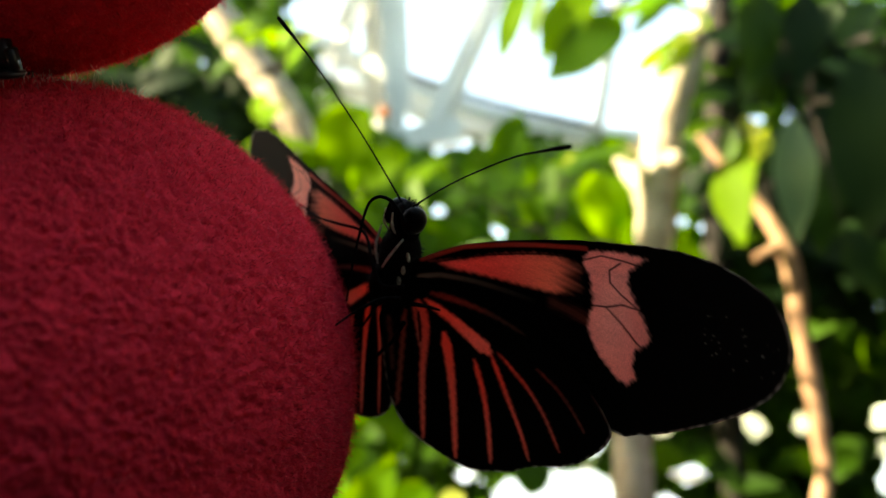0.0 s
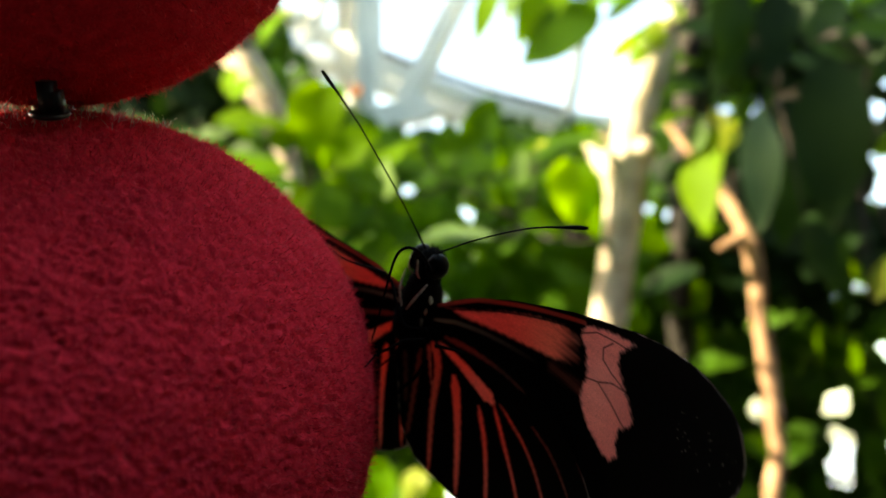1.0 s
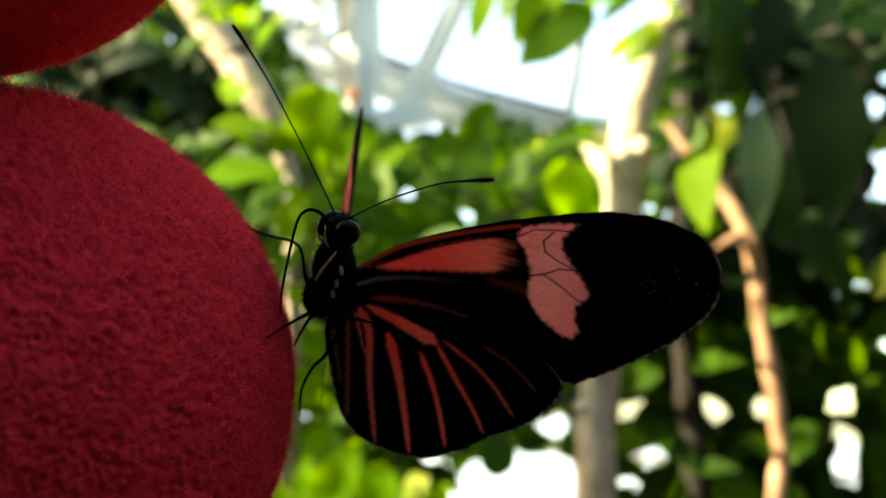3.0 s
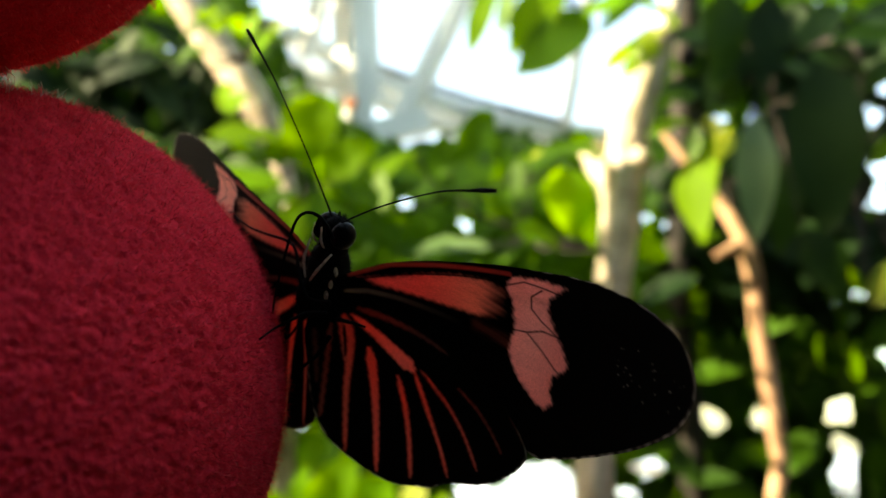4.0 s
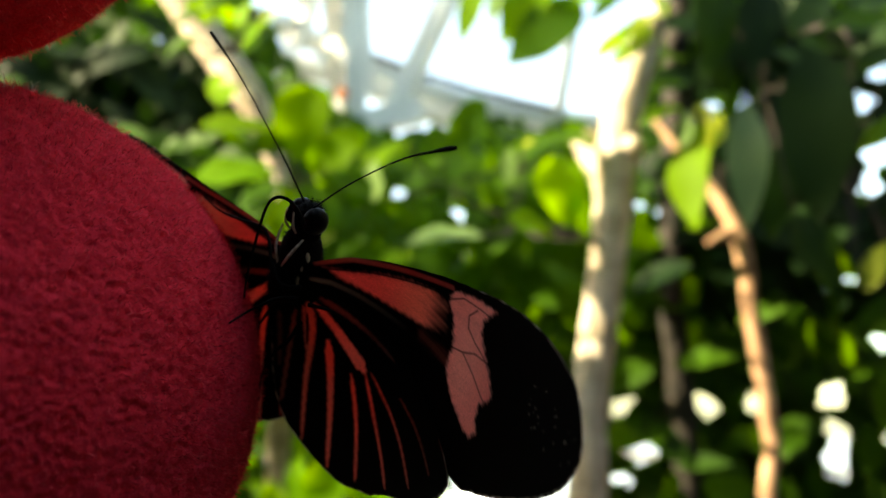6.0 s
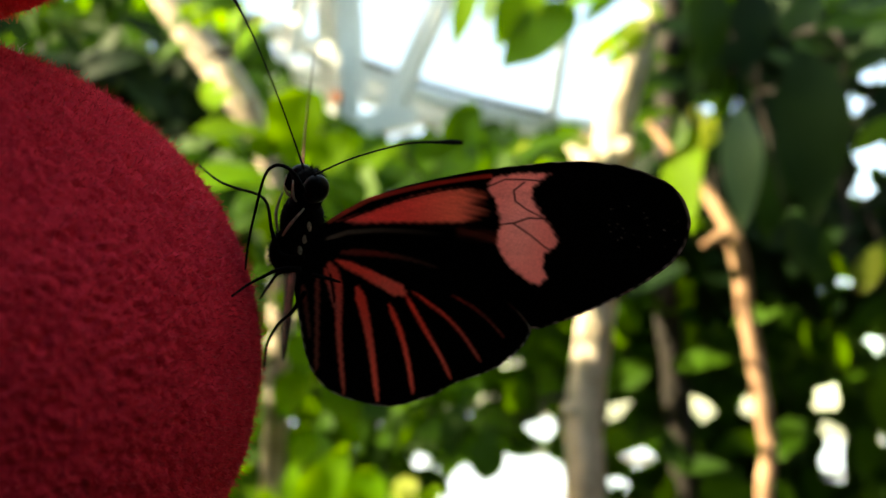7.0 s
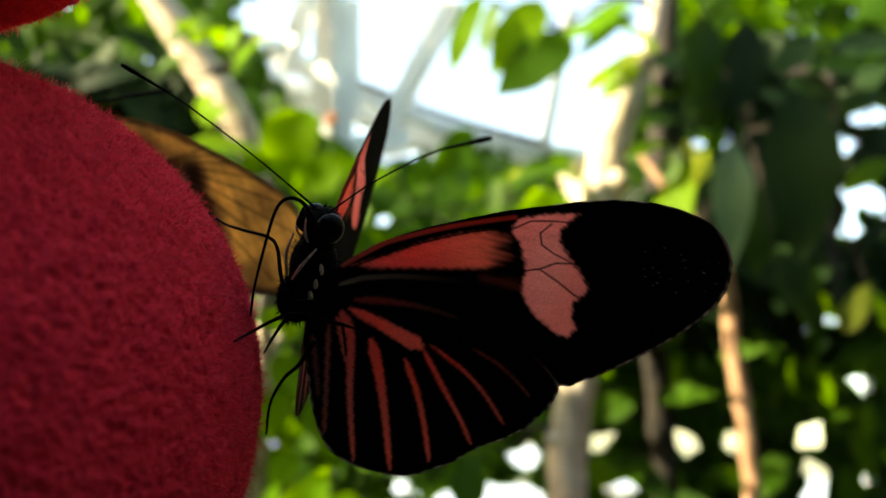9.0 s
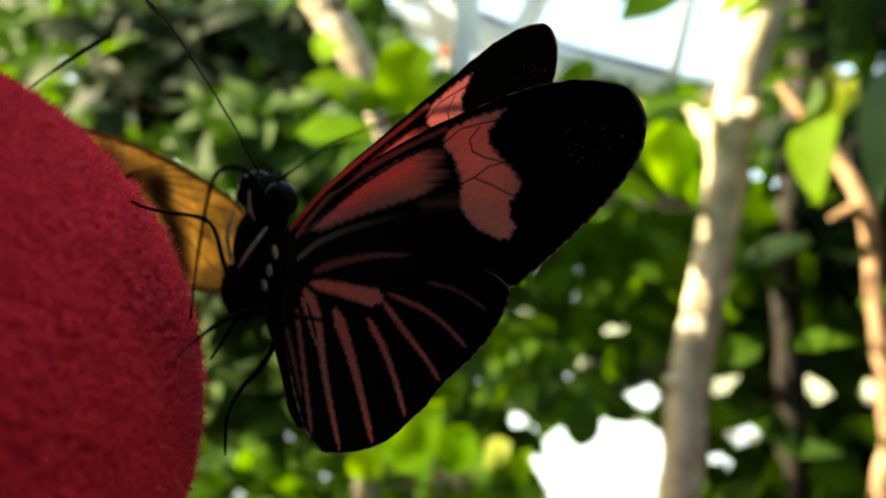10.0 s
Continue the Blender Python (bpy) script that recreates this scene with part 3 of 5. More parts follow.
shrub("long hanging leaves, deep shade put into their colour", [
    ((0.616, 1.3, 2.146), (0.617, 1.27, 1.829), 0.127, M_DEEPSHADE, (-0.35, -1, 0.25)),
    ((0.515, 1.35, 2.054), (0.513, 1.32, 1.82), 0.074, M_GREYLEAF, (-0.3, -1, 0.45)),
    ((0.476, 1.41, 2.341), (0.466, 1.38, 2.129), 0.092, M_SHADEGREEN, (0.2, -1, 0.3)),
    ((0.557, 1.39, 2.326), (0.538, 1.36, 2.123), 0.087, M_DEEPSHADE, (0.1, -1, 0.3)),
    ((0.736, 1.37, 2.157), (0.613, 1.34, 2.2), 0.085, M_SHADEGREEN, OVER),
    ((0.66, 1.48, 1.887), (0.747, 1.45, 1.733), 0.099, M_SHADEGREEN, OVER),
    ((0.643, 1.5, 2.044), (0.617, 1.47, 1.835), 0.078, M_SHADEGREEN, OVER)], [(0.627, 1.546, 2.07), (0.52, 1.566, 1.954)])
shrub("green leaves above the dark ones, half shade in their colour", [
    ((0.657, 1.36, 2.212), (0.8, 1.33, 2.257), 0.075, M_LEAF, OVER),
    ((0.724, 1.39, 2.282), (0.84, 1.36, 2.325), 0.072, M_SHADEGREEN, OVER),
    ((0.69, 1.41, 2.326), (0.61, 1.38, 2.219), 0.063, M_SHADEGREEN, OVER),
    ((0.819, 1.4, 2.214), (0.725, 1.37, 2.145), 0.062, M_SHADEGREEN, OVER),
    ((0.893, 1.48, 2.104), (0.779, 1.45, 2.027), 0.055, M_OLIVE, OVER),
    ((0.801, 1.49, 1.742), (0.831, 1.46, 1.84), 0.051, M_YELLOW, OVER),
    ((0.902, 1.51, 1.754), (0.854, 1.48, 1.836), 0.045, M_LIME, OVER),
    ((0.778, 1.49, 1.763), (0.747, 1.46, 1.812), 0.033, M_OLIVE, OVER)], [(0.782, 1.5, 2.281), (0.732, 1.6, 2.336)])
shrub("curved yellow-green leaf lit from behind", [
    ((0.507, 1.44, 2.07), (0.437, 1.41, 1.835), 0.09, M_OLIVE, (-0.7, -0.8, 0.4), {"peak": 1.1, "sweep": -0.16}),
    ((0.499, 1.43, 2.052), (0.467, 1.4, 1.982), 0.036, M_YELLOW, (0.4, -1, 0.3)),
    ((0.463, 1.46, 2.091), (0.475, 1.43, 2.038), 0.03, M_YELLOW, OVER),
    ((0.433, 1.46, 1.997), (0.43, 1.43, 2.064), 0.035, M_PALELEAF, (-0.4, -0.9, 0.5)),
    ((0.435, 1.49, 2.091), (0.345, 1.46, 2.055), 0.042, M_LIME, OVER),
    ((0.457, 1.53, 2.161), (0.366, 1.5, 2.14), 0.039, M_LEAF, OVER),
    ((0.5, 1.47, 1.856), (0.446, 1.44, 1.836), 0.033, M_OLIVE, OVER),
    ((0.536, 1.5, 2.132), (0.474, 1.47, 2.107), 0.033, M_LEAF, OVER)], [(0.528, 1.53, 1.982), (0.559, 1.57, 1.909)])
shrub("dark leaf hanging before the low window", [
    ((0.112, 1.77, 1.428), (0.117, 1.74, 1.31), 0.082, M_SHADELEAF, (0, -1, 0.1), BLUNT),
    ((0.229, 1.76, 1.565), (0.271, 1.73, 1.458), 0.058, M_LEAF, (0.3, -1, 0.2)),
    ((0.051, 1.79, 1.472), (0.024, 1.76, 1.346), 0.067, M_SHADELEAF, OVER),
    ((0.415, 1.83, 1.449), (0.407, 1.8, 1.377), 0.06, M_OLIVE, OVER),
    ((0.486, 1.85, 1.405), (0.399, 1.82, 1.412), 0.041, M_LEAF, OVER)], [(0.226, 1.745, 1.489), (0.305, 1.728, 1.508)])
shrub("soft green leaves behind the red ball, half in shade", [
    ((-0.417, 1.609, 1.704), (-0.455, 1.556, 1.775), 0.07, M_OLIVE, OVER), ((-0.397, 1.63, 1.697), (-0.308, 1.558, 1.765), 0.08, M_LIME, OVER), ((-0.313, 1.657, 1.659), (-0.214, 1.583, 1.737), 0.085, M_OLIVE, OVER),
    ((-0.286, 1.661, 1.637), (-0.367, 1.614, 1.673), 0.08, M_LIME, OVER), ((-0.259, 1.665, 1.615), (-0.158, 1.599, 1.643), 0.08, M_YELLOW, OVER), ((-0.33, 1.67, 1.585), (-0.241, 1.621, 1.518), 0.08, M_LIME, OVER),
    ((-0.369, 1.666, 1.605), (-0.439, 1.636, 1.548), 0.08, M_OLIVE, OVER), ((-0.206, 1.672, 1.572), (-0.102, 1.616, 1.543), 0.07, M_LIME, OVER), ((-0.299, 1.682, 1.515), (-0.327, 1.638, 1.417), 0.09, M_LIME, OVER),
    ((-0.248, 1.685, 1.495), (-0.16, 1.639, 1.409), 0.08, M_OLIVE, OVER), ((-0.2, 1.709, 1.475), (-0.093, 1.655, 1.438), 0.07, M_SHADELEAF, OVER), ((-0.348, 1.665, 1.731), (-0.274, 1.612, 1.803), 0.08, M_YELLOW, OVER),
    ((-0.173, 1.666, 1.723), (-0.101, 1.617, 1.771), 0.07, M_LIME, OVER), ((-0.262, 1.704, 1.385), (-0.293, 1.656, 1.316), 0.07, M_LIME, OVER)], [(-0.367, 1.764, 1.511), (-0.364, 1.802, 1.409)])


def flower():
    f = thing("flower", "small orange-red flower among the leaves", "flower")
    c = Vector((-0.242, 1.429, 2.041))
    for k in range(6):
        a = k * math.pi / 3
        part("petal", mesh_of("petal", *ball_data(c + Vector((0.007 * math.cos(a), -0.003, 0.007 * math.sin(a))), (0.0065, 0.003, 0.0065), None, 10, 6), M_FLOWER), f)
    part("stalk", tube("stalk", [tuple(c), tuple(c + Vector((0.01, 0.03, -0.06))), tuple(c + Vector((0.0, 0.08, -0.14)))], [0.003], M_LEAF, 6, 4), f)


flower()



# openings in the foliage, as slopes across and up from the path, with their radius
SKY = [(-0.609, 2.484), (-0.277, 0.493), (-0.211, 0.399), (-0.135, 0.345), (-0.034, 0.347), (0.072, 0.373), (0.196, 0.377), (0.211, 0.448), (0.201, 0.489), (0.265, 0.572), (0.272, 2.6)]
GAPS = [((0.497, 0.027), 27), ((0.3, 0.009), 21), ((0.33, 0.002), 19), ((0.391, 0.009), 16), ((0.228, -0.008), 21), ((0.249, -0.063), 19), ((0.262, -0.066), 14), ((0.132, -0.038), 21), ((0.541, 0.422), 21), ((0.573, 0.475), 25),
        ((0.545, 0.358), 27), ((0.549, 0.31), 27), ((0.58, 0.353), 31), ((0.56, 0.098), 16), ((0.519, 0.176), 12), ((-0.086, 0.246), 6), ((0.0, 0.225), 6), ((0.377, 0.415), 12), ((0.335, 0.39), 14), ((0.195, 0.531), 19),
        ((0.231, -0.097), 10), ((0.572, -0.02), 14), ((0.281, 0.389), 9), ((-0.011, -0.09), 9), ((0.271, 0.249), 10), ((0.24, 0.256), 5)]
# openings onto the added bright ground, as closed outlines
LOW_OPENINGS = ([(0.024, -0.1), (0.05, -0.095), (0.091, -0.078), (0.16, -0.084), (0.165, -0.182), (0.035, -0.196)], [(0.488, -0.02), (0.521, -0.016), (0.516, -0.08), (0.493, -0.084)])


def foliage(name, label, near, far, count, seed, material, size, span, reach=0.5):
    """A mass of leaves between two depths, thinned where the light comes through."""
    rng = np.random.RandomState(seed)
    (a0, a1), (b0, b1) = span
    n = count * 4
    d, a, b = rng.uniform(near, far, n), rng.uniform(a0, a1, n), rng.uniform(b0, b1, n)
    ln = size * rng.uniform(0.6, 1.25, n)
    tilt = rng.uniform(-math.pi, math.pi, n)
    along = np.stack([np.cos(tilt), rng.uniform(-0.5, 0.5, n), 0.7 * np.sin(tilt) - 0.35], 1)
    along /= np.linalg.norm(along, axis=1)[:, None]
    pos = np.stack([a * d, d, 1.5 + b * d], 1)
    ok = pos[:, 2] > 0.05
    for f in (0.0, 0.3, 0.65, 1.0):
        q = pos + along * (ln * f)[:, None]
        qa, qb = q[:, 0] / q[:, 1], (q[:, 2] - 1.5) / q[:, 1]
        slim = 0.22 * ln / d * (0.3 if f in (0.0, 1.0) else 1.0)
        ok &= inside(qa, qb, SKY) < -slim
        for rim in LOW_OPENINGS:
            ok &= inside(qa, qb, rim) < -0.3 * slim
        for (ga, gb), r in GAPS:
            ok &= np.hypot(qa - ga, qb - gb) > r * reach / 1358 + slim
    pick = np.nonzero(ok)[0][:count]
    verts, faces = [], []
    base = np.array(leaf_data(1.0, 0.47, 0.2, 0.2, 4)[0])
    quads = np.array(leaf_data(1.0, 0.47, 0.2, 0.2, 4)[1])
    for k, i in enumerate(pick):
        m = aimed((0, 0, 0), along[i], (rng.uniform(-0.7, 0.7), -1, rng.uniform(-0.2, 1.0)))
        r = np.array(m.to_3x3())
        verts.append((base * ln[i] * (1, rng.uniform(0.8, 1.2), rng.uniform(0.3, 2.0))) @ r.T + pos[i])
        faces.append(quads + k * len(base))
    return thing(name, label, "foliage", data=mesh_of(name, np.concatenate(verts), np.concatenate(faces), material), kind="stuff")


def dist_line(u, v, pts):
    """How far each place is from a broken line, and how far along it lies."""
    best, along = np.full(u.shape, 1e9), np.zeros(u.shape)
    k = len(pts) - 1
    for i in range(k):
        ax, ay = pts[i]
        dx, dy = pts[i + 1][0] - ax, pts[i + 1][1] - ay
        s = np.clip(((u - ax) * dx + (v - ay) * dy) / (dx * dx + dy * dy), 0, 1)
        d = np.hypot(u - ax - s * dx, v - ay - s * dy)
        near = d < best
        best, along = np.where(near, d, best), np.where(near, (i + s) / k, along)
    return best, along


def inside(u, v, pts):
    """Distance to the rim of a closed shape, positive inside."""
    odd = np.zeros(u.shape, bool)
    n = len(pts)
    for i in range(n):
        (ax, ay), (bx, by) = pts[i], pts[(i + 1) % n]
        cross = (ay > v) != (by > v)
        odd ^= cross & (u < (bx - ax) * (v - ay) / (by - ay + 1e-12) + ax)
    d, _ = dist_line(u, v, list(pts) + [pts[0]])
    return np.where(odd, d, -d)


foliage("foliage", "dense green foliage filling the bed", 1.8, 2.3, 2100, 31, M_LEAF, 0.13, ((-0.8, 0.8), (-0.75, 1.2)))
# The deeper masses carry their shade in the leaf colour.
foliage("foliage", "deep green foliage, shade put into its colour", 2.3, 3.0, 6500, 32, M_SHADELEAF, 0.15, ((-0.9, 0.9), (-0.6, 1.2)))
foliage("foliage", "deep green foliage towards the glass", 3.0, 4.0, 8000, 33, M_SHADELEAF, 0.19, ((-0.95, 0.95), (-0.42, 1.1)))


# Mostly hidden leaf cloud, added to keep sun off the lower trunk.
foliage("foliage", "leaves added behind the red ball to shade the trunk", 1.45, 1.62, 800, 34, M_SHADELEAF, 0.10, ((-0.509, -0.307), (0.049, 0.283)))
foliage("foliage", "mid-green leaves crowding before the roof beam", 1.9, 2.5, 620, 41, M_LEAF, 0.11, ((-0.24, 0.33), (0.10, 0.31)))
# Second cloud behind the ball, added to shade the limb's lower part.
foliage("foliage", "low leaves added to shade the foot of the limb", 1.64, 1.76, 330, 38, M_SHADELEAF, 0.10, ((-0.487, -0.299), (-0.160, 0.057)))
foliage("foliage", "deep green leaves low beside the trunk", 2.0, 2.6, 650, 39, M_SHADELEAF, 0.14, ((0.173, 0.625), (-0.149, 0.083)))
foliage("foliage", "leaves in the gap between the balls, darkened as if shaded", 1.78, 1.95, 320, 35, M_DEEPSHADE, 0.13, ((-0.687, -0.352), (0.252, 0.427)))
foliage("foliage", "high leaves beside the trunk, deep shade in their colour", 1.7, 2.2, 520, 36, M_DEEPSHADE, 0.15, ((0.299, 0.614), (0.160, 0.570)))


# ---- the feeder ----
def nap(d, seed):
    """How far the fleece stands in or out in a direction: felted tufts with pits between them."""
    p = d + Vector((seed, 0, 0)) + 0.014 * noise.noise_vector(d * 33)
    big = 0.0002 * noise.noise(p * 12)
    ridge = 0.00036 * (0.35 - abs(noise.noise(p * 33 + Vector((3, 1, 2))))) + 0.00058 * (0.3 - abs(noise.noise(p * 58)))
    return big + ridge + 0.00022 * noise.noise(p * 95)


def fuzz(radius, count, seed, shift, length=(0.0003, 0.0015), width=0.00003, about=None, material=None):
    """Short curled fibres standing out of a ball, as ribbons of two quads; about: a ring round this axis alone."""
    rng = np.random.RandomState(seed)
    n = rng.normal(size=(count, 3))
    if about is not None:
        axis = np.array(about) / np.linalg.norm(about)
        n -= np.outer(n @ axis, axis)
        n = n / np.linalg.norm(n, axis=1)[:, None] * np.tan(rng.uniform(0.20, 0.36, (count, 1))) + axis
    n /= np.linalg.norm(n, axis=1)[:, None]
    t = np.cross(n, rng.normal(size=(count, 3)))
    t /= np.linalg.norm(t, axis=1)[:, None]
    s = np.cross(n, t)
    ln = length[0] + (length[1] - length[0]) * rng.uniform(0, 1, (count, 1)) ** 2.5
    out = rng.uniform(0.15, 1.0, (count, 1))
    curl = rng.uniform(-0.8, 0.8, (count, 1))
    lift = np.array([nap(Vector(q), shift) for q in n])[:, None]
    p0 = n * (radius + lift - 0.0001)
    p1 = p0 + ln * 0.5 * (t * (1 - out) + n * out)
    p2 = p1 + ln * 0.5 * (t * (0.6 - out) + s * curl + n * (out * 0.8))
    w = np.cross(t + 0.3 * curl * s, n) * width
    w2 = w + n * width * rng.uniform(-1, 1, (count, 1))
    v = np.stack([p0 - w, p0 + w, p1 - w2, p1 + w2, p2 - w2 * 0.5, p2 + w2 * 0.5], 1)
    base = np.arange(count)[:, None] * 6
    q = np.concatenate([base + np.array([0, 1, 3, 2]), base + np.array([2, 3, 5, 4])], 0)
    me = bpy.data.meshes.new("fleece")
    me.vertices.add(count * 6)
    me.vertices.foreach_set("co", v.ravel())
    me.loops.add(len(q) * 4)
    me.loops.foreach_set("vertex_index", q.ravel())
    me.polygons.add(len(q))
    me.polygons.foreach_set("loop_start", np.arange(len(q)) * 4)
    me.materials.append(material or M_FLEECE)
    me.update(calc_edges=True)
    me.validate()
    return me


def core(radius, seed, detail):
    """The foam ball under the fleece, softly lumpy."""
    bm = bmesh.new()
    bmesh.ops.create_icosphere(bm, subdivisions=detail, radius=radius)
    for v in bm.verts:
        d = v.co.normalized()
        v.co += d * nap(d, seed)
    me = bpy.data.meshes.new("foam_ball")
    bm.to_mesh(me)
    bm.free()
    me.materials.append(M_CORE)
    me.polygons.foreach_set("use_smooth", [True] * len(me.polygons))
    return me


BALL, RADIUS = Vector((-0.0469, 0.0808, 1.4939)), 0.0318
UPPER, SMALLER = Vector((-0.0535, 0.0616, 1.5515)), 0.0294


def feeder():
    f = thing("feeder", "two crimson fleece-covered foam balls stacked on a feeding stick", "butterfly feeder", Matrix.Translation(BALL))
    for k, (c, r) in enumerate(((BALL, RADIUS), (UPPER, SMALLER))):
        b = part("ball", core(r - 0.0005, k * 7.3, 8 - k), f, "crimson fleece-covered ball")
        b.location = c - BALL
        fl = part("fleece", fuzz(r - 0.0005, 170000 if k == 0 else 90000, 11 + k, k * 7.3), b)
        tagged(fl, kind="stuff")
        if k == 0:
            lint = part("lint", fuzz(r - 0.0003, 420, 23, 0.0, (0.0008, 0.0026), 0.00003, UPPER - BALL, M_LINT), b, "pale lint caught between the balls")
            tagged(lint, kind="stuff")
    rod = UPPER - BALL
    part("stick", tube("stick", [tuple(-0.45 * rod), tuple(0.5 * rod), tuple(1.7 * rod)], [0.002], M_PLASTIC, 12, 4), f, "thin black stick")
    foot = -0.45 * rod
    part("pole", mesh_of("pole", *tube_data([foot + Vector((0, 0, 0.004)), foot + Vector((0, 0, -0.7)), Vector((foot.x, foot.y, -BALL.z))], [0.003], 12), M_PLASTIC), f, "thin black pole")
    # black clip between the balls
    p, q = Vector((-0.0449, 0.0611, 1.5203)) - BALL, Vector((-0.0449, 0.0596, 1.5227)) - BALL
    tilt = (q - p).to_track_quat("Z", "Y").to_matrix()
    part("clip", mesh_of("clip", *join([bar_data(p, q, 0.0013, 0.0011), bar_data(p + Vector((0.0011, 0, 0)), q + Vector((0.0011, 0, -0.0008)), 0.0006, 0.001),
                                        ball_data(p, (0.0017, 0.0017, 0.0005), tilt, 18, 8)]), M_PLASTIC), f, "black plastic clip")


feeder()


# ---- butterflies ----
def step(x, a, b):
    s = np.clip((x - a) / (b - a), 0, 1)
    return s * s * (3 - 2 * s)


def ragged(u, v, scale, seed):
    """Cheap waviness for pattern rims."""
    return (np.sin(u * scale + seed) * np.sin(v * scale * 1.3 + seed * 2.1) + 0.6 * np.sin(u * scale * 2.7 + v * scale * 1.9 + seed)) / 1.6


def arch(u, v):
    """The wing's curve across its plane, in mm."""
    a, b = u / 1.12, v / 1.12
    return 1.12 * (2.6 - 0.015 * (b - 14) ** 2 - 0.16 * np.maximum(4 - a, 0)) - 1.2 * np.exp(-b / 2.0)


FORE = [(0.08, 1.43), (2.34, 5.3), (3.68, 9), (4.92, 13.54), (6.25, 18.07), (7.28, 21.77), (8.34, 25.34), (9.01, 28.12), (9.33, 30.86), (9.27, 33.25), (8.88, 35.3), (7.85, 36.81), (6.1, 37.86), (3.78, 38.2), (1.26, 37.62), (-1.33, 36.14), (-4.57, 33.6), (-7.81, 30.45), (-10.05, 27.69), (-11.25, 25.24), (-9.87, 21.09), (-6.51, 14.84), (-3.01, 8.42), (-1.55, 1.62)]
HIND = [(-1.32, 1.43), (-1.12, 5.93), (-2.6, 11.57), (-4.77, 17.1), (-7.41, 21.57), (-9.95, 24.63), (-11.52, 25.16), (-13.8, 24.18), (-16.17, 22.41), (-18.08, 20.08), (-19.7, 17.23), (-21.39, 15.22), (-22.3, 12.89), (-22.95, 10.98), (-22.74, 8.79), (-21.84, 6.59), (-20.71, 4.64), (-19.24, 3.04), (-17.2, 1.82), (-14.25, 0.98), (-11.33, 0.47), (-8.5, 0.09), (-5.53, -0.21), (-3.16, 0.23)]


def pattern_fore(u, v):
    """Black with a red cell streak and a pink band crossed by dark veins."""
    w = ragged(u, v, 4.3, 1.3) * 0.06
    red = [(0.82, 3.53), (1.59, 6.87), (2.79, 10.25), (3.73, 13.67), (4.2, 16.76), (3.96, 19.15), (2.62, 19.18), (1.67, 19.71), (0.72, 19.45), (-0.07, 16.11), (-0.19, 12.52), (-0.1, 8.95), (0.01, 5.85)]
    scales = ragged(u * 5.5, v * 1.1, 1.0, 0.6) * 0.5 + ragged(u * 2.1, v * 0.5, 1.0, 2.9) * 0.5
    edge = step(inside(u, v, red) + 2.2 * w, -0.16, 0.5)
    a, b = (1.87, 14.68), (2.73, 19.72)
    fade = 1 - step(v + 0.9 * ragged(u * 0.9, v * 0.2, 4.0, 2.0) + 0.5 * scales, a[1] + 0.6, b[1] + 0.3)
    m_red = edge * np.clip(fade * 1.15, 0, 1) * (0.9 + 0.13 * scales)
    tan = step(v, 9.0, 17.0)[..., None]
    d, s = dist_line(u, v, [(0.93, 2.96), (2.73, 6.78), (3.87, 11.31), (4.83, 15.51), (5.67, 18.92)])
    m_cost = step(0.32 - d, -0.05, 0.2) * 0.75
    band = [(5.67, 19.39), (6.61, 22.25), (6.95, 24.91), (5.9, 24.19), (4.78, 23.38), (3.66, 23.64), (2.13, 24.89), (0.89, 25.94), (-0.51, 26.87), (-1.7, 26.14), (-2.17, 25.51), (-3.87, 25.71), (-4.65, 26.27), (-5.95, 25.41), (-5.66, 24.08), (-4.48, 22.29), (-3.22, 21.13), (-1.86, 20.37), (-0.33, 20.39), (0.78, 20.51), (1.95, 20.03), (3.14, 19.66), (3.82, 18.86), (4.87, 18.75)]
    m_pink = step(inside(u, v, band) + 2.6 * w + 0.05 * scales, -0.2, 0.34) * (0.97 + 0.1 * scales)
    wash = 0.74 + 0.26 * step(2.6 - np.hypot((u - 0.6) * 0.45, v - 22.6), -0.6, 2.2)[..., None]
    d, s = dist_line(u, v, [(-0.77, 16.6), (-1.01, 18.64), (-1.33, 20.38)])
    m_dim = step(0.75 - d + 0.3 * scales, -0.3, 0.7) * 0.3
    veins = np.zeros(u.shape)
    for line in ([(4.17, 18.53), (5.47, 20.5), (5.77, 22.76), (5.94, 25.2)], [(0.29, 20.26), (0.78, 21.98), (1.59, 23.42), (1.86, 25.51)], [(0.7, 21.99), (-0.21, 23.71), (-1.32, 25.45), (-1.99, 27.31)],
                 [(5.42, 22.44), (4.3, 21.52), (3.2, 21.81), (2.47, 23.09), (1.85, 24.93)], [(0.48, 3.55), (2.3, 9.13), (3.79, 14.85), (4.62, 19.06)]):
        d, s = dist_line(u, v, line)
        veins = np.maximum(veins, step(0.085 - d, -0.06, 0.05))
    col = np.zeros(u.shape + (3,)) + np.array([0.0055, 0.0055, 0.006])
    cell = np.array((0.95, 0.27, 0.24)) * (1 - tan) + np.array((0.98, 0.47, 0.35)) * tan
    for m, c in ((m_cost, (0.62, 0.15, 0.12)), (m_red, cell), (m_dim, (0.62, 0.22, 0.15)), (m_pink, np.array((1.0, 0.68, 0.62)) * wash + np.array((0.9, 0.33, 0.29)) * (1 - wash))):
        m = (m * (1 - 0.72 * veins))[..., None]
        col = col * (1 - m) + np.array(c) * m
    # silvery streak along the hind rim and pale specks towards the tip
    d, s = dist_line(u, v, [(-0.99, 2.89), (-0.63, 4.75), (-0.73, 8.22), (-1.04, 11.81), (-1.32, 15.05)])
    m = (step(0.34 - d, -0.1, 0.25) * 0.5 * (1 - s))[..., None]
    col = col * (1 - m) + np.array((0.62, 0.58, 0.46)) * m
    rng = np.random.RandomState(5)
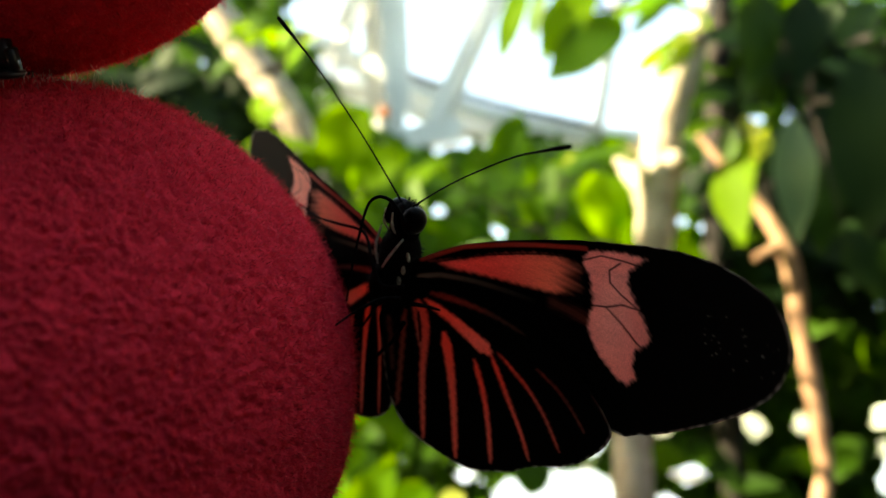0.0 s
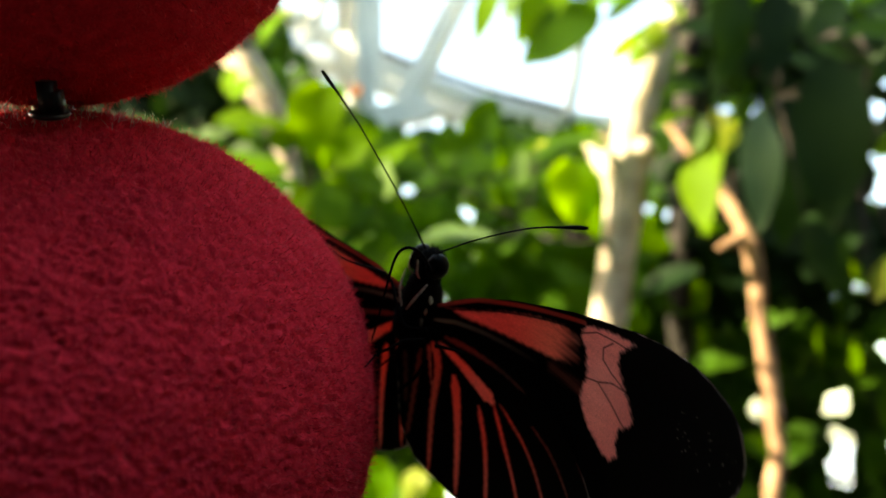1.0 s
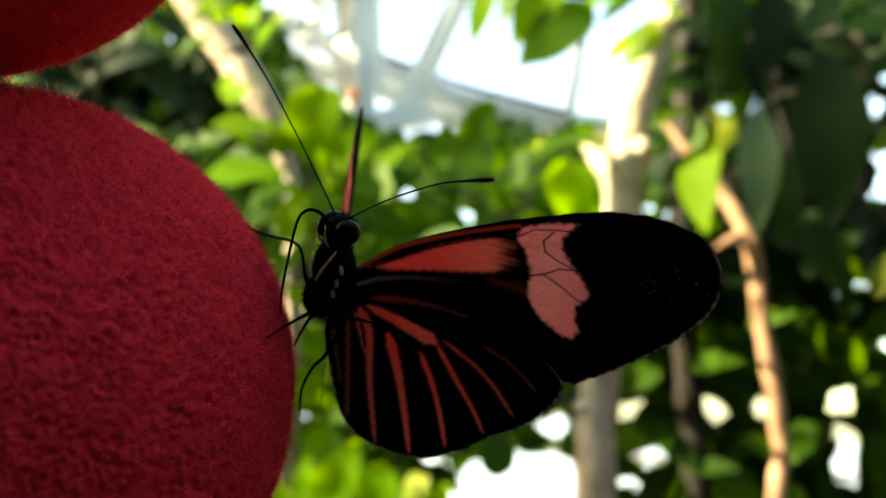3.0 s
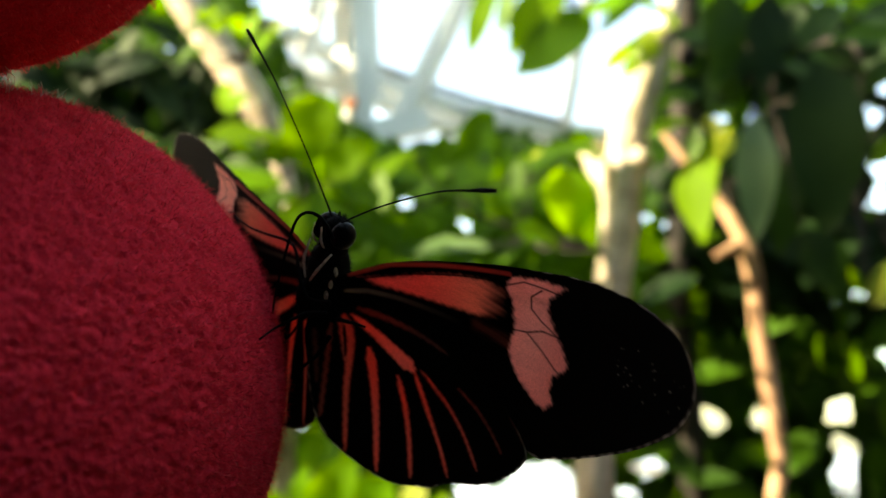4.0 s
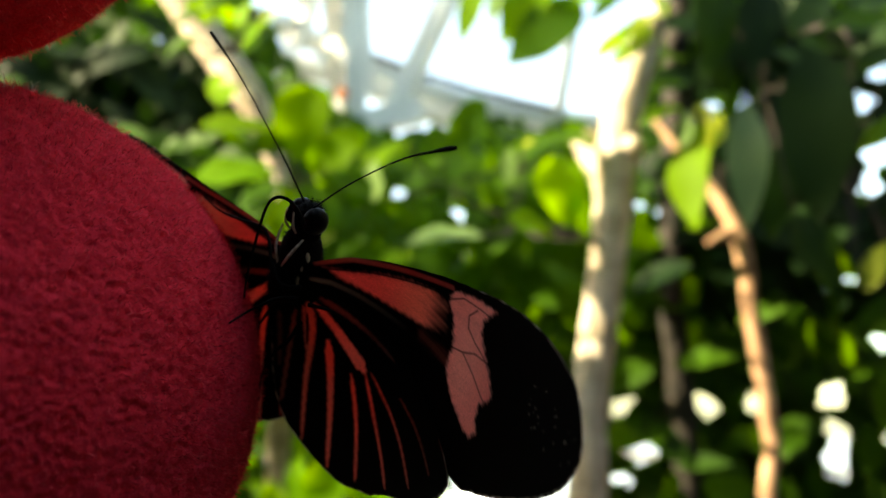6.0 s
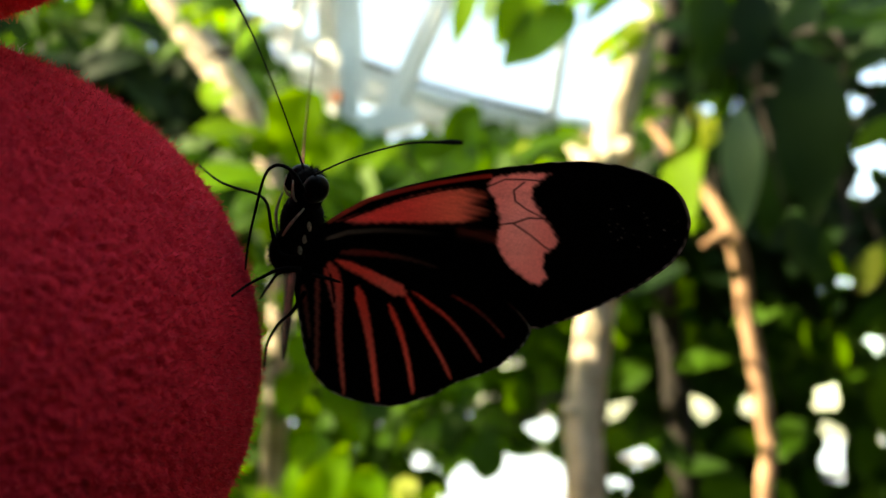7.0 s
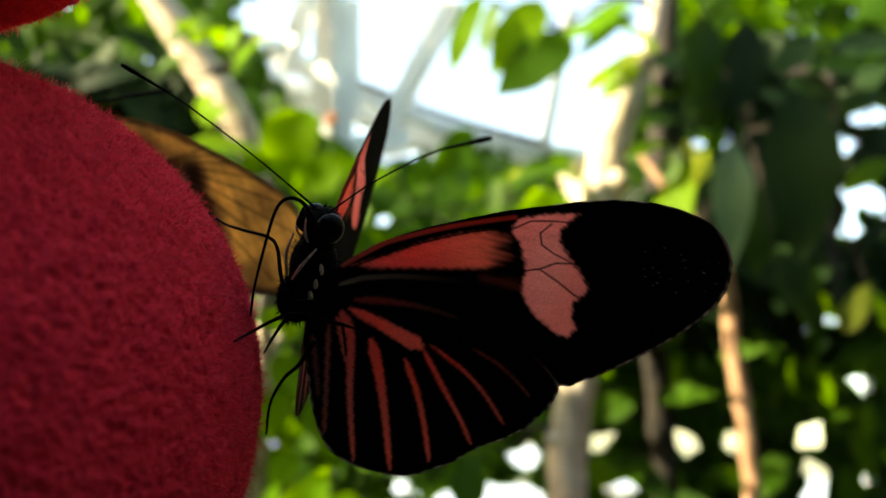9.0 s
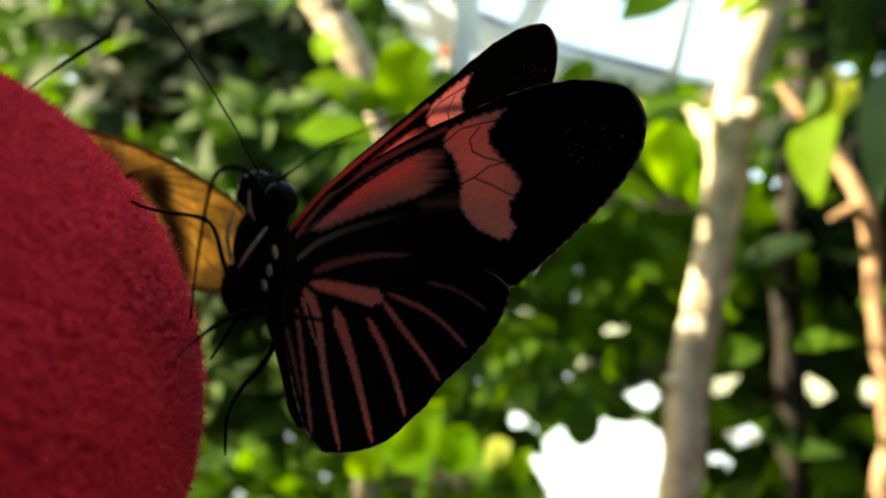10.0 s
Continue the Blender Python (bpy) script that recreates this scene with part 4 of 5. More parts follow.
    a, b = (5.31, 30.99), (1.28, 37.29)
    for k in range(26):
        pu, pv = rng.uniform(b[0], a[0]), rng.uniform(a[1], b[1])
        m = (step(0.09 - np.hypot(u - pu, v - pv), -0.04, 0.06) * rng.uniform(0.1, 0.8))[..., None]
        col = col * (1 - m) + np.array((0.42, 0.43, 0.42)) * m
    return col


def pattern_hind(u, v):
    """Black with red rays fanning from the base."""
    col = np.zeros(u.shape + (3,)) + np.array([0.0055, 0.0055, 0.006])
    w = ragged(u, v, 4.7, 0.4) * 0.09 + ragged(u, v, 9.0, 1.4) * 0.05
    for line, w0, w1, k in (([(-3.51, 3.79), (-5.05, 6.21), (-6.69, 8.73), (-7.96, 10.79)], 0.34, 0.85, 1.0),
                            ([(-2.66, 4.31), (-3.16, 7.64), (-3.85, 10.89), (-4.86, 14.24)], 0.4, 0.15, 0.38),
                            ([(-7.87, 11.89), (-10.41, 15.29), (-12.71, 17.68), (-16.05, 20.16)], 0.2, 0.16, 0.85),
                            ([(-8.4, 11.24), (-11.9, 13.18), (-15.28, 15.2), (-18.82, 17.04)], 0.28, 0.17, 0.95),
                            ([(-9.45, 9.45), (-12.85, 10.83), (-16.7, 11.92), (-21.16, 12.83)], 0.32, 0.22, 0.95),
                            ([(-7.09, 5.97), (-10.35, 6.84), (-15.17, 7.78), (-22.06, 8.78)], 0.58, 0.24, 0.95),
                            ([(-3.74, 2.97), (-6.57, 3.98), (-12.64, 4.19), (-20.42, 4.95)], 0.5, 0.18, 0.9),
                            ([(-4.16, 2.62), (-6.52, 3.13), (-9.31, 3.76)], 0.2, 0.12, 0.9),
                            ([(-4.86, 1.9), (-10.1, 1.94), (-16.32, 1.94)], 0.2, 0.2, 0.6),
                            ([(-5.39, 0.51), (-8.14, 0.86), (-11.9, 1.26)], 0.2, 0.15, 0.3),
                            ([(-8.13, 16.27), (-9.83, 19.42), (-12.46, 22.38)], 0.16, 0.12, 0.4),
                            ([(-8.3, 22.53), (-10.09, 24.65)], 0.12, 0.1, 0.2)):
        fine = [tuple(q) for q in spline(line, 6)]
        d, s = dist_line(u, v, fine)
        wid = (w0 + (w1 - w0) * s) * (0.45 + 0.55 * step(s, 0.0, 0.16)) * (0.5 + 0.5 * step(1 - s, 0.0, 0.12))
        m = (step(wid - d + w, -0.22, 0.22) * k)[..., None]
        dull = (step(s, 0.15, 0.8) * 0.9)[..., None]
        col = col * (1 - m) + (np.array((0.98, 0.19, 0.14)) * (1 - dull) + np.array((0.88, 0.30, 0.24)) * dull) * m
    d, s = dist_line(u, v, [(-4.95, 3.15), (-6.99, 3.46), (-8.38, 3.62)])
    col *= 1 - 0.9 * step(0.12 - d, -0.04, 0.06)[..., None]
    return col


BROWN = [(1.2, 0.0), (3.8, 4.2), (5.6, 10.1), (6.4, 17.0), (6.6, 24.4), (6.3, 28.8), (5.2, 32.7), (3.3, 36.2), (1.0, 38.4), (-1.7, 39.2), (-4.3, 38.5), (-6.4, 36.7), (-8.3, 33.2), (-9.8, 29.3), (-11.4, 26.8), (-12.6, 24.8), (-12.1, 22.4), (-8.1, 16.0), (-3.8, 8.6), (-1.0, 0.5)]


def pattern_brown(u, v):
    """Golden brown with a dark diagonal bar, dark rims, smoky smudges and fine veins."""
    n1, n2 = ragged(u, v, 0.45, 0.7), ragged(u, v, 1.3, 2.2)
    col = np.zeros(u.shape + (3,)) + np.array([0.70, 0.47, 0.17])
    warm = step(6.0 - np.hypot(u + 6, v - 17), -3, 5)[..., None] * 0.5
    col = col * (1 - warm) + np.array((0.70, 0.37, 0.10)) * warm
    col *= (1 + 0.32 * n1 + 0.2 * n2 + 0.10 * ragged(u, v, 3.1, 0.3))[..., None]
    bars = [([(1.9, 8.6), (1.7, 12.6), (1.7, 16.5)], 1.6, 1.6, 0.6), ([(2.1, 16.0), (0.5, 17.7), (-1.5, 20.9), (-4.2, 24.4), (-7.0, 27.1), (-9.5, 28.5)], 0.95, 1.1, 0.9),
                              ([(0.7, 0.0), (3.6, 4.2), (5.3, 10.1), (6.1, 17.0), (6.4, 24.4), (6.1, 28.8), (5.0, 32.7)], 0.4, 0.5, 0.8), ([(-6.4, 36.7), (-8.2, 33.2), (-9.7, 29.3), (-11.2, 26.8), (-12.5, 24.9)], 0.8, 0.8, 0.9)]
    rims = [([(5.0, 32.7), (3.1, 36.2), (0.9, 38.2), (-1.7, 39.0), (-4.3, 38.3), (-6.3, 36.7)], 0.3, 0.5, 0.6), ([(3.8, 25.3), (2.9, 28.3)], 0.9, 1.6, 0.3), ([(-5.7, 30.8), (-7.6, 33.2)], 1.0, 1.6, 0.5),
                              ([(0.2, 20.9), (-0.7, 22.9)], 0.6, 1.0, 0.4)]
    for line, wd, soft, k in bars + rims:
        d, s = dist_line(u, v, line)
        m = (step(wd - d + 0.25 * n2, -soft, soft * 0.7) * k)[..., None]
        col = col * (1 - m) + np.array((0.06, 0.042, 0.028)) * m
    for k in range(9):
        a = radians(40 + k * 9.5)
        d, s = dist_line(u, v, [(1.5 - k * 0.12, 12.0), (1.5 + 30 * math.cos(a), 12.0 + 30 * math.sin(a))])
        col *= 1 - 0.55 * step(0.15 - d, -0.08, 0.1)[..., None]
    return col


def wing_mesh(name, outline, pattern, side, dorsal, bow=1.0, rings=100, per=22):
    """A thin wing of two skins, arched, its pattern stored with its points. side: 1 or -1."""
    rim = spline(outline, per, True)
    mid = rim.mean(0)
    n = len(rim)
    rng = np.random.RandomState(3)
    wob = np.interp(np.arange(n), np.arange(0, n + 6, 6), rng.uniform(-0.06, 0.06, len(np.arange(0, n + 6, 6))))
    out = rim - mid
    rim = rim + out / np.linalg.norm(out, axis=1)[:, None] * wob[:, None]
    f = (np.arange(rings + 1) / rings) ** 0.8
    uv = mid + f[:, None, None] * (rim - mid)[None]
    u, v = uv[..., 0], uv[..., 1]
    h = bow * arch(u, v)
    col = pattern(u, v)
    col *= np.clip(1 + 0.07 * rng.normal(size=u.shape), 0.6, 1.4)[..., None]
    outer = step(v, 20, 24) if name == "forewing" else step(-u, 7, 10)
    edge = (step(f, 0.978, 0.990)[:, None] * outer * np.clip(0.25 + 0.5 * ragged(u, v, 1.7, 0.9), 0.05, 0.7))[..., None]
    col = col * (1 - edge) + np.array((0.80, 0.80, 0.76)) * edge
    skins, cols = [], []
    for lift, tone in ((-0.035, np.array((1, 1, 1))), (0.035, np.array(dorsal))):
        thick = lift * (1 - 0.8 * f[:, None] ** 6)
        skins.append(np.stack([side * v, h + thick, u], -1).reshape(-1, 3) * 0.001)
        cols.append((col * tone).reshape(-1, 3))
    verts = np.concatenate(skins)
    colour = np.concatenate(cols)
    i, k = np.meshgrid(np.arange(rings), np.arange(n), indexing="ij")
    a = (i * n + k).ravel()
    b = (i * n + (k + 1) % n).ravel()
    q = np.stack([a, b, b + n, a + n], 1)
    top = q[:, ::-1] + (rings + 1) * n
    r0 = rings * n + np.arange(n)
    r1 = rings * n + (np.arange(n) + 1) % n
    rimq = np.stack([r0, r1, r1 + (rings + 1) * n, r0 + (rings + 1) * n], 1)
    faces = np.concatenate([q, top, rimq])
    me = bpy.data.meshes.new(name)
    me.vertices.add(len(verts))
    me.vertices.foreach_set("co", verts.ravel())
    me.loops.add(len(faces) * 4)
    me.loops.foreach_set("vertex_index", faces.ravel())
    me.polygons.add(len(faces))
    me.polygons.foreach_set("loop_start", np.arange(len(faces)) * 4)
    me.polygons.foreach_set("use_smooth", [True] * len(faces))
    at = me.attributes.new("pattern", "FLOAT_COLOR", "POINT")
    at.data.foreach_set("color", np.concatenate([colour, np.ones((len(colour), 1))], 1).ravel())
    me.materials.append(M_WING)
    me.update(calc_edges=True)
    me.validate()
    return me


def mm(points):
    return [tuple(c * 0.001 for c in p) for p in points]


def hairs(name, centers, count, seed, material, length=0.0007):
    """Fine bristles standing on a body, as thin three-sided spikes."""
    rng = np.random.RandomState(seed)
    pieces = []
    for c, r in centers:
        for _ in range(count):
            d = Vector(rng.normal(size=3)).normalized()
            p = Vector(c) + Vector((d.x * r[0], d.y * r[1], d.z * r[2]))
            e = (d + Vector((0, 0, -0.6)) + 0.3 * Vector(rng.normal(size=3))).normalized() * length * rng.uniform(0.5, 1.2)
            s = d.cross(e).normalized() * 0.000035 if d.cross(e).length > 1e-9 else Vector((0.000035, 0, 0))
            pieces.append(([tuple(p - s), tuple(p + s), tuple(p + e)], [(0, 1, 2)]))
    return mesh_of(name, *join(pieces), material, False)


def butterfly():
    b = thing("butterfly", "black butterfly with red rays and pink band, on red ball", "butterfly", Matrix.Translation((0, 0, 1.5)))
    body = join([ball_data((0, 0.0002, 0.0002), (0.0020, 0.0024, 0.0037)), ball_data((0, -0.0015, -0.0024), (0.0017, 0.0021, 0.0026)), ball_data((0, 0.0007, 0.0030), (0.0016, 0.0017, 0.0016))])
    part("thorax", mesh_of("thorax", *body, M_BODY), b, "black hairy thorax")
    part("abdomen", tube("abdomen", [(0, 0.0004, -0.003), (0, 0.0018, -0.007), (0, 0.0027, -0.012), (0, 0.0030, -0.017), (0, 0.0030, -0.0195)], [0.0014, 0.0015, 0.0014, 0.0011, 0.0004], M_BODY, 14, 6), b)
    tagged(part("hair", hairs("hair", [((0, 0.0002, 0.0002), (0.0020, 0.0024, 0.0037)), ((0, -0.0015, -0.0024), (0.0017, 0.0021, 0.0026)), ((0, 0.0012, 0.0048), (0.0014, 0.0014, 0.0014))], 900, 4, M_BODY, 0.0007), b), kind="stuff")
    head = part("head", mesh_of("head", *ball_data((0, 0.0011, 0.0047), (0.0015, 0.0016, 0.0015)), M_BODY), b)
    for s in (1, -1):
        part("eye", mesh_of("eye", *ball_data((s * 0.0013, 0.0010, 0.0047), (0.00115, 0.0014, 0.00145), None, 28, 20), M_EYE), head, "large round dark eye")
        part("palp", tube("palp", [(s * 0.0004, -0.0002, 0.0040), (s * 0.0005, -0.0010, 0.0050), (s * 0.0005, -0.0006, 0.0066)], [0.0003, 0.00038, 0.0001], M_BODY, 8, 5), head)
        part("cream_line", tube("cream_line", [(s * 0.00055, -0.0008, 0.0035), (s * 0.0007, -0.00125, 0.0045), (s * 0.0006, -0.0011, 0.0060)], [0.00009, 0.00015, 0.00006], M_CREAM, 6, 5), head, "cream line beside the eye")
        part("cream_streak", tube("cream_streak", [(s * 0.0004, -0.0024, 0.0), (s * 0.0013, -0.0020, 0.0017), (s * 0.0019, -0.0008, 0.0034)], [0.0001, 0.00019, 0.00008], M_CREAM, 6, 5), b, "cream streak on the flank")
        for k in range(3):
            part("cream_spot", mesh_of("cream_spot", *ball_data((s * (0.0016 + 0.0001 * k), -0.0012 + 0.0005 * k, -0.0016 + 0.0013 * k), (0.00027, 0.00027, 0.00062), None, 8, 6), M_CREAM), b, "pale spot on the flank")
    part("proboscis", tube("proboscis", mm([(3.82, -1.95, 6.48), (3.21, -2.33, 7.87), (2.65, -2.98, 8.86), (1.82, -3.76, 8.95), (1.18, -4.5, 7.76), (1.1, -5.65, 4.3), (0.74, -6.42, 0.54), (-1.37, -5.75, -3.77)]), [0.0002, 0.00017, 0.00014, 0.0001], M_BODY, 8, 8), b, "long curved black proboscis")
    for line in ([(3.95, -2.28, -0.63), (1.65, -3.27, -1.22), (-0.24, -3.13, 0.12), (-3.47, -1.95, 2.1), (-7.63, -2.81, 1.71), (-11.04, -3.11, 1.08), (-15.86, -2.82, 0.62)],
                 [(4.25, -2.82, -1.63), (2.94, -4.31, -1.79), (2.52, -6.03, -2.23), (1.51, -7.07, -3.32), (3.37, -9.83, -2.31)],
                 [(4.11, -3.06, -1.75), (2.23, -3.99, -2.77), (1.28, -4.7, -4.65), (-2.86, -3.55, -9.62)],
                 [(3.94, -2.23, -4.95), (3.17, -3.31, -7.49), (2.03, -4.26, -9.41), (1.04, -5.17, -12.58), (0.56, -5.38, -16.63)],
                 [(5.62, -2.4, -1.68), (7.42, -1.98, -1.17), (8.65, -1.31, -1.19)]):
        r = 0.00017
        part("leg", tube("leg", mm(line), [r * 1.5, r * 1.2, r, r * 0.8, r * 0.6], M_BODY, 8, 6), b, "thin black leg")
    wings = {}
    for s in (1, -1):
        wings["fore", s] = part("forewing", wing_mesh("forewing", FORE, pattern_fore, s, (1.0, 0.5, 0.47), 1.0 if s > 0 else -0.08), b, "black forewing with red streak and pink band")
        wings["hind", s] = part("hindwing", wing_mesh("hindwing", [(u, w) for u, w in HIND], pattern_hind, s, (1.0, 0.75, 0.75), 1.0 if s > 0 else -0.08), b, "black hindwing with red rays")
    feelers = {}
    for s, base in ((1, (0.0006, 0.0010, 0.0058)), (-1, (-0.0006, 0.0010, 0.0058))):
        d = Vector((s * 0.0166, 0.0002, 0.0140))
        side = Vector((0, 1, 0.2)) * 0.0007
        line = [Vector((0, 0, 0)), d * 0.3 + Vector((0, 0, 0.0010)), d * 0.65 + Vector((0, 0, 0.0012)), d * 0.88 + Vector((0, 0, 0.0005)), d]
        a = part("antenna", tube("antenna", [tuple(p) for p in line], [0.00012, 0.000085, 0.000075, 0.000075, 0.00009, 0.00013, 0.00022, 0.00016], M_BODY, 8, 10), b, "long thin clubbed antenna")
        a.location = base
        feelers[s] = a
    return b, wings, feelers


postman, postman_wings, postman_feelers = butterfly()


BROWN_TURN = (9.93, -4.68, -0.62)
BROWN_PATH = [(0, (-0.0595, 0.1104, 1.5310)), (7.7, (-0.0595, 0.1104, 1.5310)), (7.8, (-0.0595, 0.1104, 1.5310)), (7.9, (-0.0600, 0.1100, 1.5329)), (8, (-0.0584, 0.1097, 1.5350)), (8.1, (-0.0646, 0.1095, 1.5359)), (8.2, (-0.0664, 0.1095, 1.5352)), (8.3, (-0.0666, 0.1091, 1.5373)), (8.4, (-0.0667, 0.1082, 1.5399)), (8.5, (-0.0690, 0.1085, 1.5372)), (8.6, (-0.0563, 0.1100, 1.5333)), (8.7, (-0.0548, 0.1099, 1.5336)), (8.9, (-0.0526, 0.1142, 1.5330)), (9.1, (-0.0526, 0.1142, 1.5330)), (9.3, (-0.0536, 0.1142, 1.5270)), (9.4, (-0.0556, 0.1142, 1.5230)), (9.5, (-0.0541, 0.1142, 1.5245)), (9.7, (-0.0541, 0.1142, 1.5260)), (10, (-0.0554, 0.1144, 1.5254))]


def brown_butterfly():
    b = thing("butterfly", "golden brown butterfly clinging behind the red ball", "butterfly", pose(*BROWN_PATH[0][1], *BROWN_TURN))
    part("body", mesh_of("body", *join([ball_data((-0.003, 0.001, -0.008), (0.0022, 0.0022, 0.004)), ball_data((-0.004, 0.001, -0.019), (0.0015, 0.0015, 0.009)), ball_data((-0.004, 0.0, -0.0025), (0.0015, 0.0015, 0.0014))]), M_BODY), b, "slim dark body")
    f = part("forewing", wing_mesh("forewing", BROWN, pattern_brown, 1, (1, 1, 1), 0.15), b, "golden brown forewing with a dark bar")
    h = part("hindwing", wing_mesh("hindwing", [(u * 0.85 - 2.0, w * 0.72) for u, w in HIND], pattern_brown, 1, (1, 1, 1), 0.15), b, "golden brown hindwing")
    ant = part("antenna", tube("antenna", [(0, 0, 0), (0.007, 0, 0.0004), (0.014, 0, 0.0004), (0.021, 0, 0)], [0.00017, 0.00012, 0.00012, 0.0003, 0.0002], M_BODY, 8, 8), b, "thin clubbed antenna")
    ant.location = (-0.0085, 0, 0.0005)
    return b, f, h, ant


brown, brown_fore, brown_hind, brown_feeler = brown_butterfly()


# ---- everything that moves ----
FLAP = [
        (0, 21.7), (0.1, 17.2), (0.2, 21.9), (0.3, 26.3), (0.4, 32.4), (0.5, 34.0), (0.6, 35.8), (0.7, 30.0),
        (0.8, 11.4), (0.9, 4.6), (1, 7.4), (1.1, 16.5), (1.2, 37.1), (1.3, 49.1), (1.4, 57.7), (1.5, 52.1),
        (1.6, 45.7), (1.7, 32.3), (1.8, 23.4), (1.9, 16.0), (2, 11.8), (2.1, 18.2), (2.2, 25.5), (2.3, 37.8),
        (2.4, 41.5), (2.5, 45.0), (2.6, 51.1), (2.7, 57.7), (2.8, 62.0), (2.9, 56.0), (3, 44.0), (3.1, 26.0),
        (3.2, 12.0), (3.3, 6.0), (3.4, 12.0), (3.5, 26.0), (3.6, 37.0), (3.7, 40.0), (3.8, 35.9), (3.9, 29.7),
        (4, 20.5), (4.1, 18.8), (4.2, 23.8), (4.3, 33.8), (4.4, 40.3), (4.5, 41.0), (4.6, 39.8), (4.7, 33.1),
        (4.8, 23.9), (4.9, 18.4), (5, 16.3), (5.1, 20.2), (5.2, 25.2), (5.3, 36.2), (5.4, 40.3), (5.5, 38.8),
        (5.6, 37.6), (5.7, 29.1), (5.8, 16.0), (5.9, 7.0), (6, 4.0), (6.1, 10.0), (6.2, 24.0), (6.3, 38.0),
        (6.4, 44.0), (6.5, 38.0), (6.6, 28.0), (6.7, 27.0), (6.8, 38.9), (6.9, 42.8), (7, 49.6), (7.1, 56.7),
        (7.2, 75.1), (7.3, 79.0), (7.4, 76.9), (7.5, 71.9), (7.6, 67.0), (7.7, 57.7), (7.8, 53.8), (7.9, 47.5),
        (8, 47.1), (8.1, 46.9), (8.2, 56.0), (8.3, 61.2), (8.4, 71.9), (8.5, 80.0), (8.6, 81.3), (8.7, 74.0),
        (8.8, 65.9), (8.9, 59.1), (9, 50.8), (9.1, 39.9), (9.2, 34.1), (9.3, 28.9), (9.4, 30.5), (9.5, 39.1),
        (9.6, 51.2), (9.7, 60.2), (9.8, 67.0), (9.9, 71.5), (10, 75.9),
]


# seconds and turns of the two antennae
FEELER_BALL_SIDE = [
        (0, 13.0, 13.8, 15.5), (0.5, 7.9, 7.1, 9.6), (1, 11.0, 15.3, 13.0), (1.2, 20.0, 11.2, 24.1), (1.3, 24.6, 1.6, 30.7), (1.4, 28.9, -5.0, 37.1),
        (1.5, 5.1, -26.9, 8.2), (1.6, 5.9, 7.1, 7.2), (2, 4.9, 13.1, 5.8), (2.5, 8.2, 14.9, 9.7), (4, 1.2, 4.2, 1.4), (4.5, 0.6, 5.6, 0.6),
        (5, -0.2, 2.9, -0.3), (5.3, -1.0, 1.3, -1.3), (5.5, -9.5, -32.3, -14.1), (5.7, 32.2, -8.9, 41.9), (6, 1.6, -4.4, 2.1), (6.8, -3.3, 1.4, -4.1),
        (7, -3.9, -5.1, -5.0), (7.5, -1.6, -7.5, -2.0), (8, 6.9, -3.5, 9.0), (8.5, 4.4, -8.8, 6.0), (9, 17.3, -9.0, 23.0), (9.5, 13.1, 4.3, 16.4),
        (10, -5.4, -16.6, -7.2),
]
FEELER_FREE_SIDE = [
        (0, -4.0, 6.1, 5.2), (0.5, -3.2, 5.3, 4.1), (1, -2.0, 8.4, 2.5), (1.5, 4.4, 13.3, -6.2), (2, -4.5, 9.0, 5.9), (2.5, -3.1, 9.9, 4.0),
        (4.5, -3.0, 7.5, 3.9), (5, -3.4, 4.7, 4.4), (5.5, -2.2, 7.7, 2.8), (5.7, -3.7, 0.9, 4.7), (6.8, -1.3, 9.9, 1.6), (7, -1.6, 8.8, 2.0),
        (7.5, -2.5, 4.4, 3.2), (8, -3.1, 3.2, 3.9), (8.5, -5.9, 7.4, 7.7), (9, -2.5, 4.4, 3.2), (9.5, -5.1, 5.1, 6.6), (10, 3.0, 8.4, -4.1),
]
